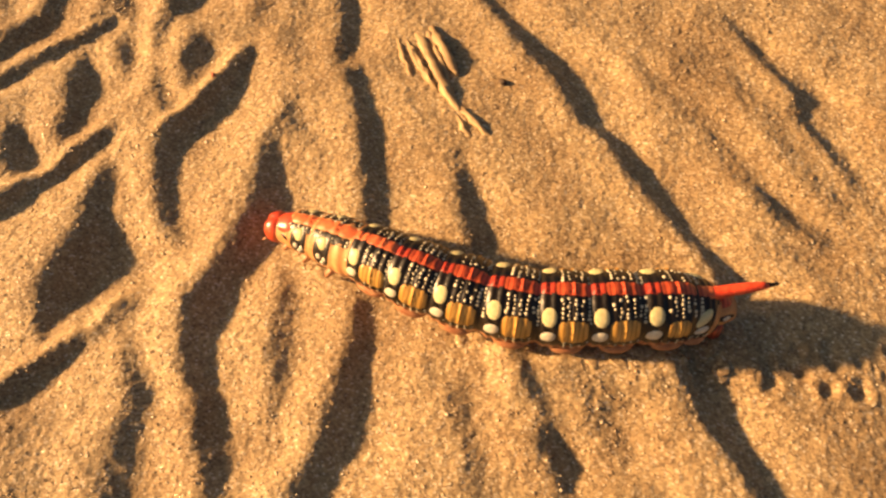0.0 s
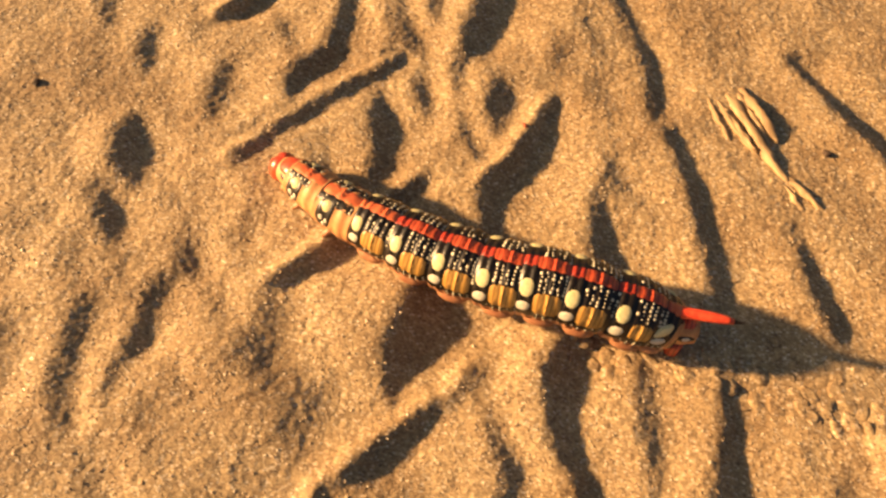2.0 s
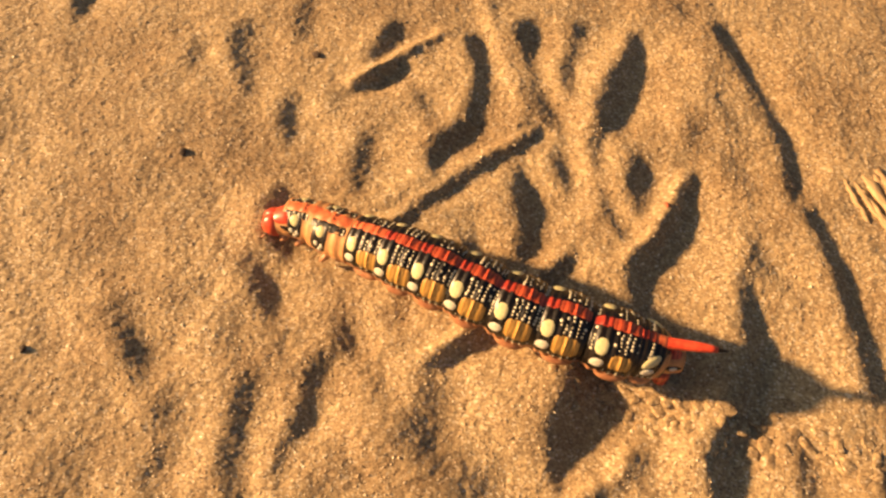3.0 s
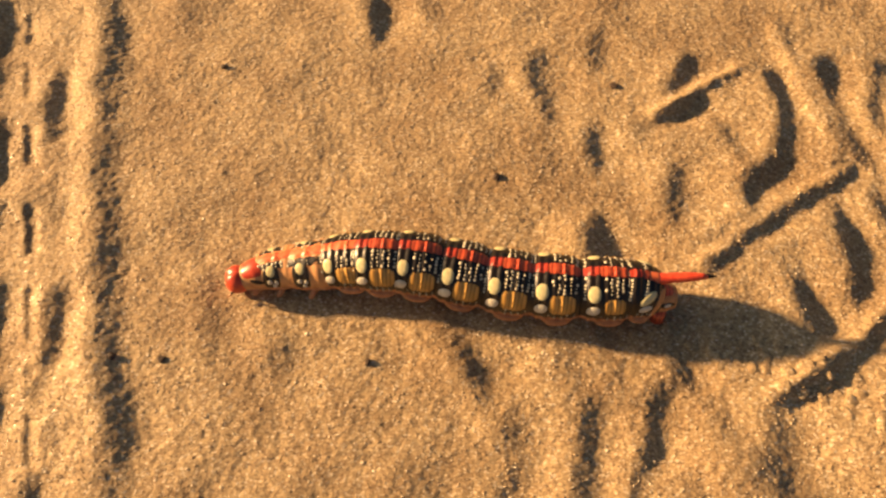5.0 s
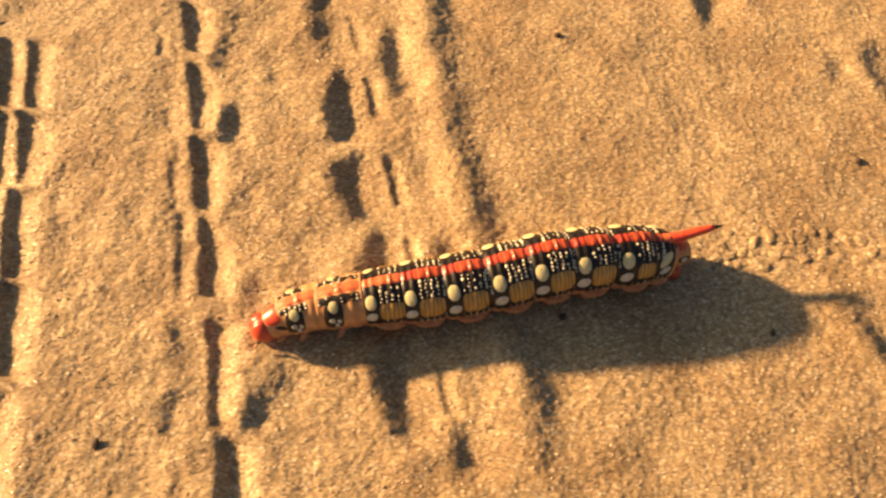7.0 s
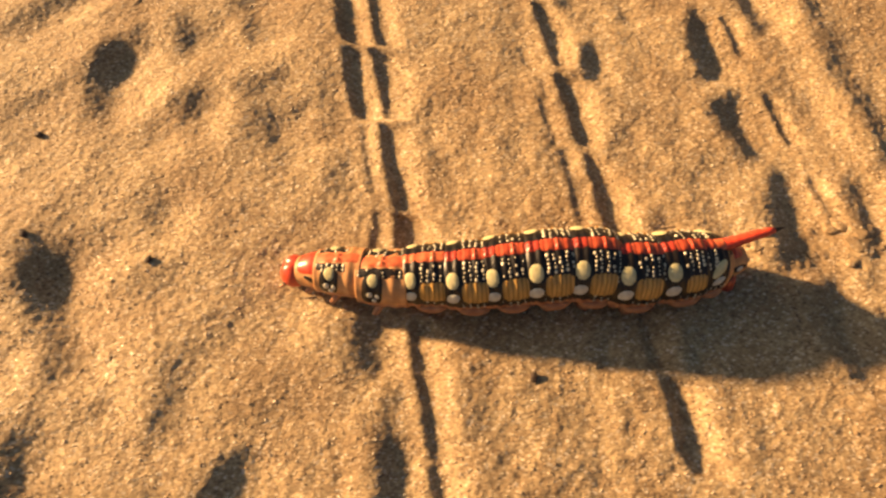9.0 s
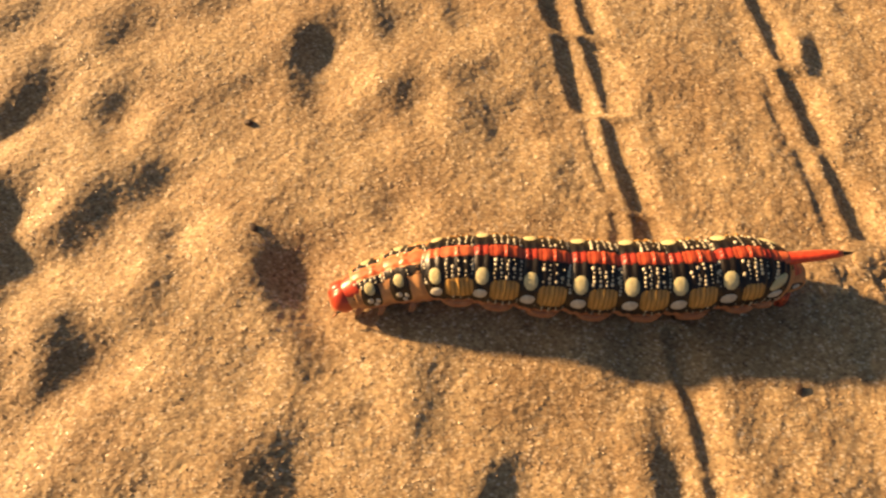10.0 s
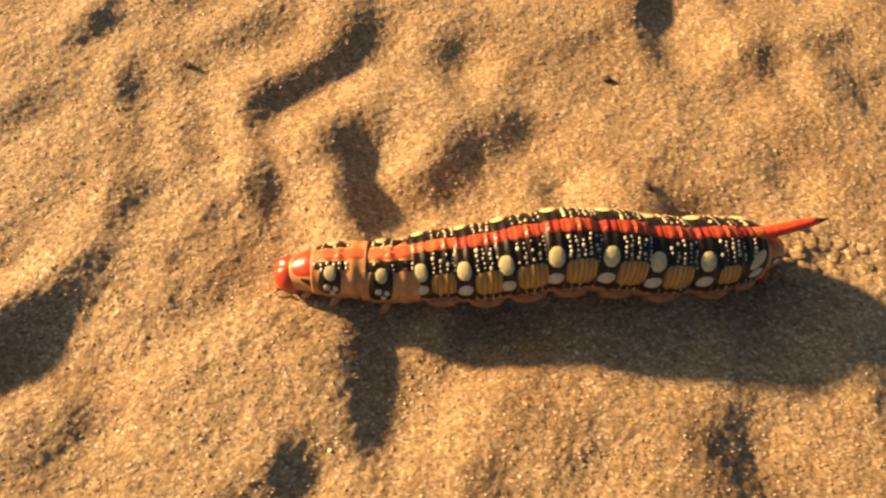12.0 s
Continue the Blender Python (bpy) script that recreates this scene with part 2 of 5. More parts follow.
# soft banks: width, height and the way, in millimetres
swell(8.0, 1.25, (-242.3, 191.8), (-235.4, 150.2), (-228.9, 110.8), (-222.5, 80.4), (-215.5, 48.9))
swell(3.3, 1.15, (-98.6, 67.2), (-87.6, 72.7), (-77.2, 79.0), (-65.9, 86.9))
swell(3.2, 1.3, (-105.6, 94.6), (-95.0, 100.9), (-83.2, 107.3), (-68.2, 116.6))
swell(3.4, 1.2, (-92.9, 24.3), (-92.0, 30.2), (-86.5, 34.0), (-76.5, 38.9), (-67.1, 43.6), (-59.7, 49.2))
swell(9.5, 2.2, (-3.4, 23.2), (9.0, 19.9), (19.7, 17.6), (28.6, 16.1))
swell(2.8, 1.1, (-107.0, 132.1), (-98.4, 136.7), (-90.5, 141.1), (-83.8, 145.0))
swell(3.8, 0.6, (-70.4, 118.8), (-71.3, 132.0), (-73.1, 145.5), (-73.2, 160.1))
swell(2.8, 0.8, (-57.9, 82.4), (-51.7, 87.0), (-44.5, 94.4), (-38.2, 101.6))
# hollows, furrows and tyre prints: the depth, then places and widths, in millimetres
hollow(0.85, (-269.4, 86.8, 1.8), (-268.4, 81.0, 4.1))
hollow(0.85, (-265.7, 79.2, 2.1), (-266.3, 75.2, 2.6))
hollow(0.8, (-262.3, 64.3, 1.5), (-263.5, 59.7, 3.1))
hollow(0.8, (-283.0, 150.4, 2.4), (-283.3, 144.9, 3.0))
hollow(0.8, (-278.8, 130.2, 2.3), (-278.2, 122.5, 3.6))
hollow(0.8, (-273.3, 108.2, 2.0), (-274.0, 104.2, 3.7))
hollow(0.82, (-260.8, 162.4, 2.9), (-261.3, 154.7, 4.8))
hollow(0.85, (-243.7, 151.0, 5.0), (-242.7, 142.1, 3.4))
hollow(0.82, (-228.9, 59.6, 3.2), (-227.8, 55.1, 3.6))
hollow(0.92, (-116.0, 69.6, 4.9), (-117.3, 66.0, 5.3), (-118.4, 62.1, 5.3), (-119.5, 59.3, 4.3), (-122.1, 56.7, 2.4), (-123.6, 53.1, 3.2), (-124.3, 50.4, 2.8))
hollow(0.82, (-128.0, 67.5, 3.3), (-129.3, 64.6, 4.1), (-130.5, 60.7, 3.8), (-131.8, 57.0, 3.8), (-132.1, 53.3, 3.7), (-131.0, 49.5, 3.7), (-131.0, 46.3, 2.8))
hollow(0.66, (-114.2, 57.5, 2.1), (-113.6, 53.6, 3.1), (-112.1, 49.6, 3.7))
hollow(0.64, (-111.8, 76.1, 2.7), (-110.7, 71.5, 5.0), (-109.6, 67.1, 3.5))
hollow(0.6, (-99.6, 80.8, 3.4), (-102.0, 75.9, 3.2))
hollow(0.52, (-142.5, 67.9, 2.5), (-142.6, 62.9, 2.5))
hollow(0.5, (-131.1, 80.9, 4.3), (-130.7, 75.3, 4.8))
hollow(0.5, (-142.6, 56.1, 4.1), (-144.9, 50.5, 4.1), (-144.7, 46.0, 2.8))
hollow(0.6, (-60.9, 49.8, 2.8), (-62.8, 45.7, 2.8))
hollow(1.00, (-16.3, 86.5, 5.2), (-15.5, 81.9, 3.9), (-15.6, 70.7, 5.2), (-16.4, 61.7, 5.4), (-17.4, 52.0, 4.9))
hollow(1.00, (-0.4, 64.0, 2.0), (-0.1, 60.7, 2.8), (0.5, 54.3, 4.9), (0.7, 48.2, 5.6), (0.7, 43.5, 4.8))
hollow(1.00, (14.5, 101.7, 4.9), (18.8, 92.5, 5.7), (22.6, 83.8, 7.9), (25.4, 75.7, 7.0), (26.8, 68.2, 5.8), (30.0, 60.8, 5.1), (32.4, 53.7, 6.6), (34.6, 47.0, 5.4), (36.6, 40.7, 5.3), (38.8, 34.5, 4.7), (40.9, 28.6, 7.1))
hollow(1.00, (28.2, 16.9, 3.4), (29.5, 11.9, 5.6), (29.6, 8.2, 6.1), (30.9, 3.5, 5.5), (32.3, -1.0, 5.4), (33.5, -5.4, 5.0))
hollow(1.00, (61.0, 86.0, 1.8), (63.5, 77.5, 3.5), (66.4, 69.4, 4.0), (68.1, 63.3, 5.5), (66.5, 58.1, 5.3), (67.9, 52.5, 4.3), (70.0, 45.6, 4.7), (70.9, 39.3, 3.9), (71.7, 33.3, 3.2))
hollow(0.80, (51.2, 45.3, 1.7), (54.2, 41.7, 4.5), (57.1, 37.5, 5.6), (60.7, 33.3, 5.0))
hollow(0.62, (39.6, 78.4, 2.4), (41.7, 72.0, 3.5))
hollow(1.00, (2.2, 26.0, 3.4), (2.9, 21.0, 3.4), (4.0, 16.0, 3.3), (4.7, 11.3, 3.2), (3.8, 7.9, 5.9), (5.5, 4.1, 5.9), (4.9, 1.7, 3.8), (4.0, -0.6, 2.5))
hollow(1.00, (-22.0, 36.1, 4.0), (-22.5, 31.0, 5.5), (-24.2, 26.3, 5.6), (-25.6, 21.8, 6.2), (-27.5, 17.5, 6.5), (-29.6, 13.4, 6.6), (-32.3, 9.6, 6.3), (-33.9, 6.6, 6.3))
hollow(0.80, (-34.2, 47.4, 2.1), (-33.9, 41.7, 4.6), (-34.5, 36.5, 5.6), (-35.8, 31.6, 5.3), (-36.5, 27.8, 3.3), (-38.4, 22.4, 2.3), (-39.6, 15.3, 2.2))
hollow(1.00, (-34.2, 76.1, 2.5), (-34.8, 68.2, 5.2), (-36.2, 62.1, 6.4), (-38.4, 56.4, 7.7), (-41.9, 51.2, 7.4), (-45.9, 46.4, 8.9), (-47.8, 41.3, 8.4), (-49.5, 36.4, 6.6), (-49.8, 31.4, 6.0), (-48.8, 26.3, 5.4), (-48.3, 21.6, 6.7), (-48.0, 17.0, 6.6), (-48.2, 12.6, 4.6), (-48.1, 9.2, 3.2))
hollow(1.00, (-38.5, 100.9, 1.8), (-40.6, 95.1, 4.1), (-43.5, 89.6, 5.7), (-48.3, 84.9, 6.6), (-53.2, 80.3, 7.2), (-54.9, 75.2, 6.2), (-55.2, 70.0, 4.5), (-54.7, 64.8, 4.5), (-53.7, 59.6, 4.5), (-52.5, 53.4, 2.7))
hollow(0.90, (-47.6, 102.9, 4.1), (-48.7, 98.4, 5.2), (-50.4, 93.4, 2.4))
hollow(1.00, (-67.3, 76.5, 2.3), (-67.9, 70.1, 5.1), (-67.9, 63.8, 6.6), (-68.7, 58.0, 10.9), (-69.9, 54.7, 11.6), (-73.4, 50.9, 9.7), (-76.1, 47.1, 6.6), (-77.9, 43.2, 3.9))
hollow(0.90, (-63.8, 109.9, 1.9), (-63.7, 103.4, 3.2), (-63.6, 99.5, 1.9))
hollow(0.90, (-67.5, 84.1, 2.6), (-71.9, 81.6, 3.4), (-76.4, 78.5, 3.8), (-81.2, 75.5, 2.9), (-84.8, 73.7, 2.9), (-86.9, 71.0, 2.6))
hollow(0.62, (-85.4, 90.2, 2.5), (-85.0, 85.8, 4.9), (-84.0, 80.8, 7.2))
hollow(0.80, (-70.3, 42.7, 3.0), (-73.3, 39.1, 4.1), (-76.7, 36.8, 3.6), (-80.3, 34.5, 4.4), (-82.4, 32.0, 3.7))
hollow(0.80, (-61.4, 39.8, 1.3), (-60.9, 33.6, 2.5), (-59.7, 28.5, 4.0), (-59.9, 26.1, 2.4))
hollow(0.70, (-61.3, 24.1, 4.3), (-61.4, 19.6, 5.6), (-62.5, 15.4, 5.8), (-63.5, 12.2, 5.3))
hollow(0.62, (-29.8, 83.6, 1.8), (-29.8, 77.2, 4.0))
hollow(0.47, (-8.6, 18.5, 2.8), (-8.2, 9.3, 3.6), (-7.9, 2.0, 3.5))
hollow(1.00, (-20.2, 137.3, 5.7), (-18.4, 128.6, 4.9), (-16.8, 120.2, 4.0), (-15.7, 112.2, 4.3), (-15.7, 104.7, 4.3), (-17.1, 97.7, 4.7), (-18.6, 92.3, 3.9), (-20.1, 89.8, 1.2))
hollow(1.00, (-40.0, 138.0, 3.8), (-41.8, 131.4, 6.7), (-46.4, 123.8, 8.1), (-51.4, 116.7, 6.2), (-54.4, 112.5, 4.5), (-57.0, 107.0, 2.9), (-57.3, 101.4, 2.4), (-57.0, 95.9, 3.0), (-56.2, 90.5, 3.4), (-55.6, 87.2, 2.2))
hollow(0.90, (-64.3, 142.7, 7.2), (-64.8, 137.6, 5.1), (-66.0, 134.4, 2.6), (-65.7, 126.2, 2.0), (-63.7, 118.2, 3.9), (-62.2, 110.5, 1.5), (-63.0, 103.5, 1.8), (-63.7, 100.1, 1.0))
hollow(0.90, (-53.4, 141.4, 5.7), (-55.6, 134.8, 4.9), (-58.1, 128.5, 3.7), (-59.3, 123.8, 1.8))
hollow(1.00, (-77.2, 140.8, 5.4), (-76.5, 134.0, 4.5), (-78.1, 126.2, 4.2), (-80.0, 120.2, 4.9), (-83.6, 116.2, 7.8), (-88.4, 112.4, 6.3), (-90.9, 108.5, 3.8))
hollow(1.00, (-71.0, 116.1, 4.4), (-75.8, 112.3, 5.1), (-81.5, 108.7, 4.8), (-88.0, 105.3, 4.3), (-94.3, 102.0, 4.5), (-99.2, 100.0, 3.4), (-103.0, 98.5, 2.3))
hollow(0.90, (-94.5, 146.3, 6.0), (-97.3, 143.2, 4.6), (-101.0, 139.5, 3.4))
hollow(1.00, (-95.6, 136.3, 4.7), (-99.5, 133.6, 5.7), (-103.7, 130.9, 4.9), (-106.5, 129.7, 2.3))
hollow(1.00, (-73.0, 109.0, 2.5), (-72.7, 103.4, 4.8), (-72.5, 97.9, 6.0), (-73.7, 92.8, 4.3), (-74.3, 87.8, 5.9), (-76.0, 85.5, 4.0))
hollow(0.80, (-86.0, 71.0, 4.2), (-89.3, 69.2, 4.0), (-93.3, 67.6, 3.5))
hollow(0.42, (-96.4, 59.1, 7.2), (-96.0, 53.1, 11.5), (-93.3, 47.1, 12.8), (-90.7, 41.2, 9.4))
hollow(0.63, (-129.5, 67.7, 2.5), (-131.2, 59.9, 3.4), (-131.7, 54.2, 2.9), (-130.9, 48.5, 3.4), (-130.8, 45.8, 2.4))
hollow(0.88, (-122.6, 105.7, 3.0), (-122.1, 101.6, 6.4), (-122.1, 96.5, 6.2), (-121.9, 92.1, 4.5))
hollow(0.63, (-127.7, 91.0, 3.6), (-125.5, 85.9, 6.8), (-125.7, 81.3, 3.7))
hollow(0.70, (-104.1, 117.3, 3.0), (-104.4, 111.6, 5.2), (-106.1, 106.9, 4.4))
hollow(0.72, (-120.6, 127.6, 3.9), (-119.4, 122.2, 5.0), (-119.5, 118.5, 2.4))
hollow(0.62, (-127.9, 146.1, 5.1), (-128.4, 141.2, 5.1), (-128.6, 135.6, 3.1))
hollow(0.57, (-151.8, 83.6, 5.4), (-151.5, 80.2, 7.6), (-150.0, 75.2, 5.5))
hollow(0.52, (-142.4, 67.4, 4.4), (-142.9, 63.4, 3.9))
hollow(0.52, (-109.3, 134.0, 3.1), (-109.8, 127.0, 2.2))
hollow(0.62, (-91.6, 128.6, 2.7), (-89.7, 120.7, 3.3))
hollow(0.62, (-35.1, 110.1, 3.0), (-35.9, 106.1, 2.4))
hollow(0.80, (-166.9, 171.8, 5.2), (-167.5, 166.0, 5.3), (-168.4, 160.9, 2.5))
hollow(0.72, (-119.4, 128.0, 3.8), (-119.6, 123.3, 5.6), (-120.2, 119.9, 2.4))
hollow(0.62, (-129.1, 150.7, 5.4), (-131.3, 144.8, 4.1), (-128.8, 139.4, 3.6), (-128.6, 133.6, 3.3))
hollow(0.52, (-139.4, 148.2, 3.3), (-141.3, 141.5, 2.6))
hollow(0.52, (-114.6, 156.5, 3.5), (-115.2, 148.7, 4.1))
hollow(0.68, (-149.4, 81.1, 3.7), (-147.4, 75.9, 7.0), (-147.2, 71.6, 4.8), (-147.8, 68.0, 2.6))
hollow(0.68, (-126.1, 64.9, 3.7), (-129.4, 59.2, 2.3), (-131.4, 51.4, 2.0))
hollow(0.62, (-105.4, 69.2, 3.1), (-105.7, 62.1, 4.0))
hollow(0.42, (-140.8, 65.4, 2.6), (-141.1, 60.5, 1.5))
hollow(0.12, (-234.8, 178.6, 3.6), (-231.0, 155.3, 4.6), (-227.3, 133.0, 3.6), (-222.8, 113.3, 6.0), (-221.2, 97.2, 3.1), (-218.9, 82.5, 3.4), (-214.9, 73.5, 5.6), (-211.3, 62.9, 5.8), (-210.3, 54.2, 4.3))
hollow(0.90, (-265.1, 180.4, 5.0), (-263.3, 172.2, 6.6), (-261.6, 165.9, 4.1))
hollow(0.80, (-261.3, 161.6, 5.6), (-259.5, 155.0, 4.7), (-258.6, 150.5, 3.1))
hollow(0.95, (-254.8, 141.8, 2.5), (-255.2, 136.0, 6.0), (-254.3, 129.6, 7.8), (-253.7, 125.3, 5.6))
hollow(0.88, (-249.5, 120.3, 1.6), (-251.3, 114.6, 7.1), (-250.8, 109.0, 6.6), (-249.0, 104.2, 5.3))
hollow(0.88, (-244.8, 99.2, 2.6), (-245.7, 93.2, 5.1), (-244.7, 87.1, 7.2), (-243.0, 81.8, 7.3))
hollow(0.80, (-246.3, 80.8, 4.6), (-247.8, 77.8, 2.5))
hollow(0.88, (-240.0, 75.7, 4.2), (-240.4, 71.2, 5.9), (-239.5, 66.0, 6.6), (-238.2, 60.4, 5.1))
lug(0.7, (-257.8, 176.3, 2.3), (-255.8, 167.5, 2.1))
lug(0.7, (-254.2, 160.2, 2.1), (-251.4, 148.9, 2.1))
lug(1.10, (-248.9, 140.3, 2.3), (-246.5, 130.0, 2.4))
lug(1.10, (-243.7, 118.3, 2.2), (-240.7, 106.9, 2.2))
lug(1.10, (-238.8, 98.2, 2.0), (-236.1, 86.5, 1.7))
lug(1.10, (-235.2, 81.5, 1.4), (-234.9, 79.7, 1.6))
lug(1.10, (-232.3, 71.1, 1.9), (-230.0, 62.1, 1.6))
hollow(0.80, (-243.2, 151.0, 4.0), (-242.6, 143.7, 5.4), (-241.2, 136.6, 2.9))
hollow(0.80, (-231.8, 96.6, 2.5), (-230.8, 90.1, 3.9), (-231.0, 85.3, 3.4), (-232.5, 79.7, 2.7), (-233.2, 75.0, 2.7))
hollow(0.70, (-228.3, 59.8, 2.8), (-227.7, 54.8, 3.3))
lug(1.0, (-293.0, 163.4, 4.6), (-291.4, 155.7, 4.0), (-289.9, 148.6, 3.4))
lug(1.0, (-288.6, 143.8, 3.9), (-286.7, 135.2, 3.8), (-285.0, 125.8, 3.4))
lug(1.0, (-284.1, 122.5, 4.2), (-282.4, 114.1, 4.2), (-280.5, 104.8, 3.8))
lug(1.0, (-279.1, 101.2, 3.8), (-277.5, 93.0, 4.0), (-276.1, 85.0, 3.8))
lug(1.0, (-274.3, 79.0, 3.5), (-273.2, 72.9, 3.1))
lug(1.0, (-272.8, 72.0, 3.4), (-271.6, 66.3, 3.3), (-270.8, 60.5, 2.8))
lug(0.7, (-298.1, 152.5, 1.4), (-297.6, 146.5, 1.8))
lug(0.7, (-293.4, 130.8, 1.9), (-291.9, 125.5, 1.8))
lug(0.7, (-289.4, 115.8, 2.2), (-286.6, 104.8, 1.7))
lug(0.7, (-282.4, 96.5, 3.5), (-282.0, 94.0, 2.4))
hollow(0.80, (-279.4, 130.1, 2.9), (-279.3, 124.2, 2.6))
hollow(0.70, (-274.1, 108.8, 2.4), (-274.6, 103.7, 3.0))
hollow(0.80, (-268.9, 87.2, 3.2), (-269.7, 83.5, 3.8), (-269.8, 79.8, 2.2))
hollow(0.70, (-266.5, 80.0, 2.7), (-266.7, 75.8, 2.7))
hollow(0.80, (-263.4, 65.4, 2.9), (-264.2, 62.2, 4.2), (-264.5, 59.5, 2.4))
hollow(0.80, (-280.3, 63.5, 2.9), (-279.3, 59.2, 3.1))
hollow(0.72, (-281.1, 78.5, 2.7), (-280.4, 74.5, 2.5))
hollow(0.72, (-283.4, 149.4, 3.4), (-283.3, 145.4, 2.7))
hollow(0.52, (-273.3, 150.2, 1.8), (-270.8, 138.3, 2.3))
hollow(0.62, (-244.0, 155.4, 3.7), (-242.3, 142.3, 3.5))
lug(1.0, (-334.0, 151.2, 4.4), (-331.7, 141.1, 4.9), (-329.8, 132.1, 4.9))
lug(1.0, (-329.0, 129.1, 4.8), (-327.5, 121.1, 4.7), (-325.0, 111.7, 4.4))
lug(0.7, (-325.0, 109.1, 1.9), (-323.1, 100.8, 2.0), (-321.2, 92.6, 1.6))
lug(0.7, (-319.7, 87.7, 2.3), (-318.9, 80.7, 2.5), (-317.6, 75.1, 2.5), (-316.3, 70.5, 1.8))
lug(1.0, (-327.3, 149.9, 4.8), (-325.0, 141.3, 3.9), (-322.7, 131.3, 3.8))
lug(1.0, (-323.0, 128.6, 5.3), (-320.7, 119.7, 5.3), (-319.4, 111.2, 3.5))
lug(1.0, (-318.9, 108.6, 5.1), (-317.5, 100.9, 4.7), (-315.0, 89.0, 3.9))
lug(1.0, (-314.5, 87.0, 4.8), (-312.6, 78.6, 4.9), (-310.6, 69.3, 4.4))
lug(1.0, (-310.5, 65.8, 4.0), (-309.3, 59.6, 3.9), (-308.1, 53.9, 3.9), (-306.8, 47.6, 3.3), (-305.9, 42.9, 2.9))
hollow(0.62, (-319.1, 64.9, 5.3), (-318.4, 59.9, 6.7))
hollow(0.52, (-328.3, 98.6, 5.3), (-327.9, 94.0, 4.7))
hollow(0.52, (-354.9, 143.9, 5.8), (-352.8, 134.7, 4.9))
lug(1.0, (-268.7, 57.7, 3.7), (-267.8, 52.8, 3.9), (-266.9, 47.5, 4.0), (-265.7, 43.2, 3.5))
lug(0.7, (-276.8, 53.4, 1.3), (-276.0, 47.1, 1.5))
lug(0.7, (-283.4, 69.3, 1.4), (-283.2, 66.2, 1.0))
lug(0.7, (-289.3, 122.2, 1.3), (-286.9, 107.3, 1.5))
lug(0.7, (-284.6, 103.2, 2.5), (-281.6, 84.0, 1.7))
hollow(0.75, (-381.5, 128.5, 4.7), (-380.5, 123.6, 6.2), (-380.0, 118.8, 7.5), (-379.7, 114.2, 7.3), (-378.8, 110.4, 4.7))
hollow(0.70, (-359.0, 115.9, 4.6), (-358.2, 110.3, 5.9), (-358.1, 104.8, 3.6))
hollow(0.72, (-360.3, 86.0, 4.3), (-360.0, 80.7, 4.5))
hollow(0.72, (-380.7, 75.5, 7.8), (-377.2, 71.4, 10.7), (-375.2, 67.3, 8.5))
hollow(0.75, (-371.1, 63.2, 4.6), (-371.4, 59.2, 8.3), (-371.0, 55.7, 5.3))
hollow(0.75, (-335.5, 41.5, 3.6), (-337.0, 38.4, 6.3), (-339.4, 35.3, 5.5))
hollow(0.62, (-350.4, 35.1, 2.9), (-350.0, 31.8, 3.3))
hollow(0.52, (-350.0, 54.6, 4.0), (-350.0, 46.1, 2.9))
hollow(0.52, (-361.5, 50.2, 4.8), (-362.0, 43.6, 4.7))
hollow(0.62, (-373.5, 40.3, 6.8), (-370.6, 35.7, 13.5), (-369.6, 31.9, 8.2))
hollow(0.62, (-400.8, 84.9, 3.5), (-399.9, 79.3, 4.2), (-399.1, 74.3, 3.6))
hollow(0.52, (-407.4, 93.2, 7.7), (-407.7, 86.6, 6.9))
hollow(0.52, (-366.0, 134.2, 5.2), (-366.3, 130.1, 4.5))
hollow(0.62, (-420.0, 133.1, 6.9), (-424.1, 125.9, 6.8))
hollow(0.42, (-344.8, 118.1, 11.2), (-344.8, 107.7, 10.8))
hollow(0.42, (-327.0, 101.3, 3.1), (-327.1, 95.7, 3.1))
lug(1.0, (-305.9, 41.8, 3.3), (-304.9, 37.7, 3.1), (-304.2, 34.5, 2.8))
hollow(0.62, (-313.8, 55.9, 1.4), (-313.8, 50.3, 2.7))
hollow(0.90, (-313.7, 48.4, 3.5), (-312.6, 43.2, 6.1), (-312.2, 38.9, 5.0), (-312.2, 34.0, 4.0))
hollow(1.00, (-420.4, 108.4, 5.5), (-420.4, 104.6, 8.5), (-420.2, 100.4, 7.9), (-420.0, 97.2, 4.2))
hollow(1.00, (-432.2, 89.2, 3.2), (-432.9, 85.1, 9.4), (-432.7, 80.2, 11.9), (-431.2, 74.9, 10.1))
hollow(0.75, (-430.7, 72.1, 8.6), (-429.4, 67.6, 8.5), (-428.5, 63.3, 5.7), (-427.7, 59.1, 5.5), (-427.1, 55.0, 4.9))
hollow(0.75, (-427.5, 51.5, 6.2), (-426.0, 46.2, 8.8), (-425.1, 42.5, 9.8), (-425.0, 38.0, 9.3), (-424.6, 33.4, 5.8))
hollow(0.67, (-417.8, 81.5, 4.5), (-417.2, 77.7, 8.2), (-417.8, 74.1, 7.8), (-417.9, 70.5, 4.8))
hollow(0.72, (-401.1, 85.1, 2.8), (-401.0, 78.9, 3.9), (-400.3, 73.1, 3.9), (-400.1, 68.4, 3.2))
hollow(0.72, (-412.9, 62.5, 4.2), (-412.4, 58.2, 9.0), (-413.5, 54.0, 6.8), (-414.6, 50.0, 4.6), (-415.2, 46.9, 2.8))
hollow(0.47, (-372.5, 40.7, 5.7), (-372.3, 35.6, 4.7))
hollow(0.57, (-407.5, 99.9, 5.4), (-407.2, 93.3, 4.1))
hollow(0.62, (-409.2, 93.2, 3.8), (-414.3, 88.9, 4.7), (-418.2, 84.7, 4.1))
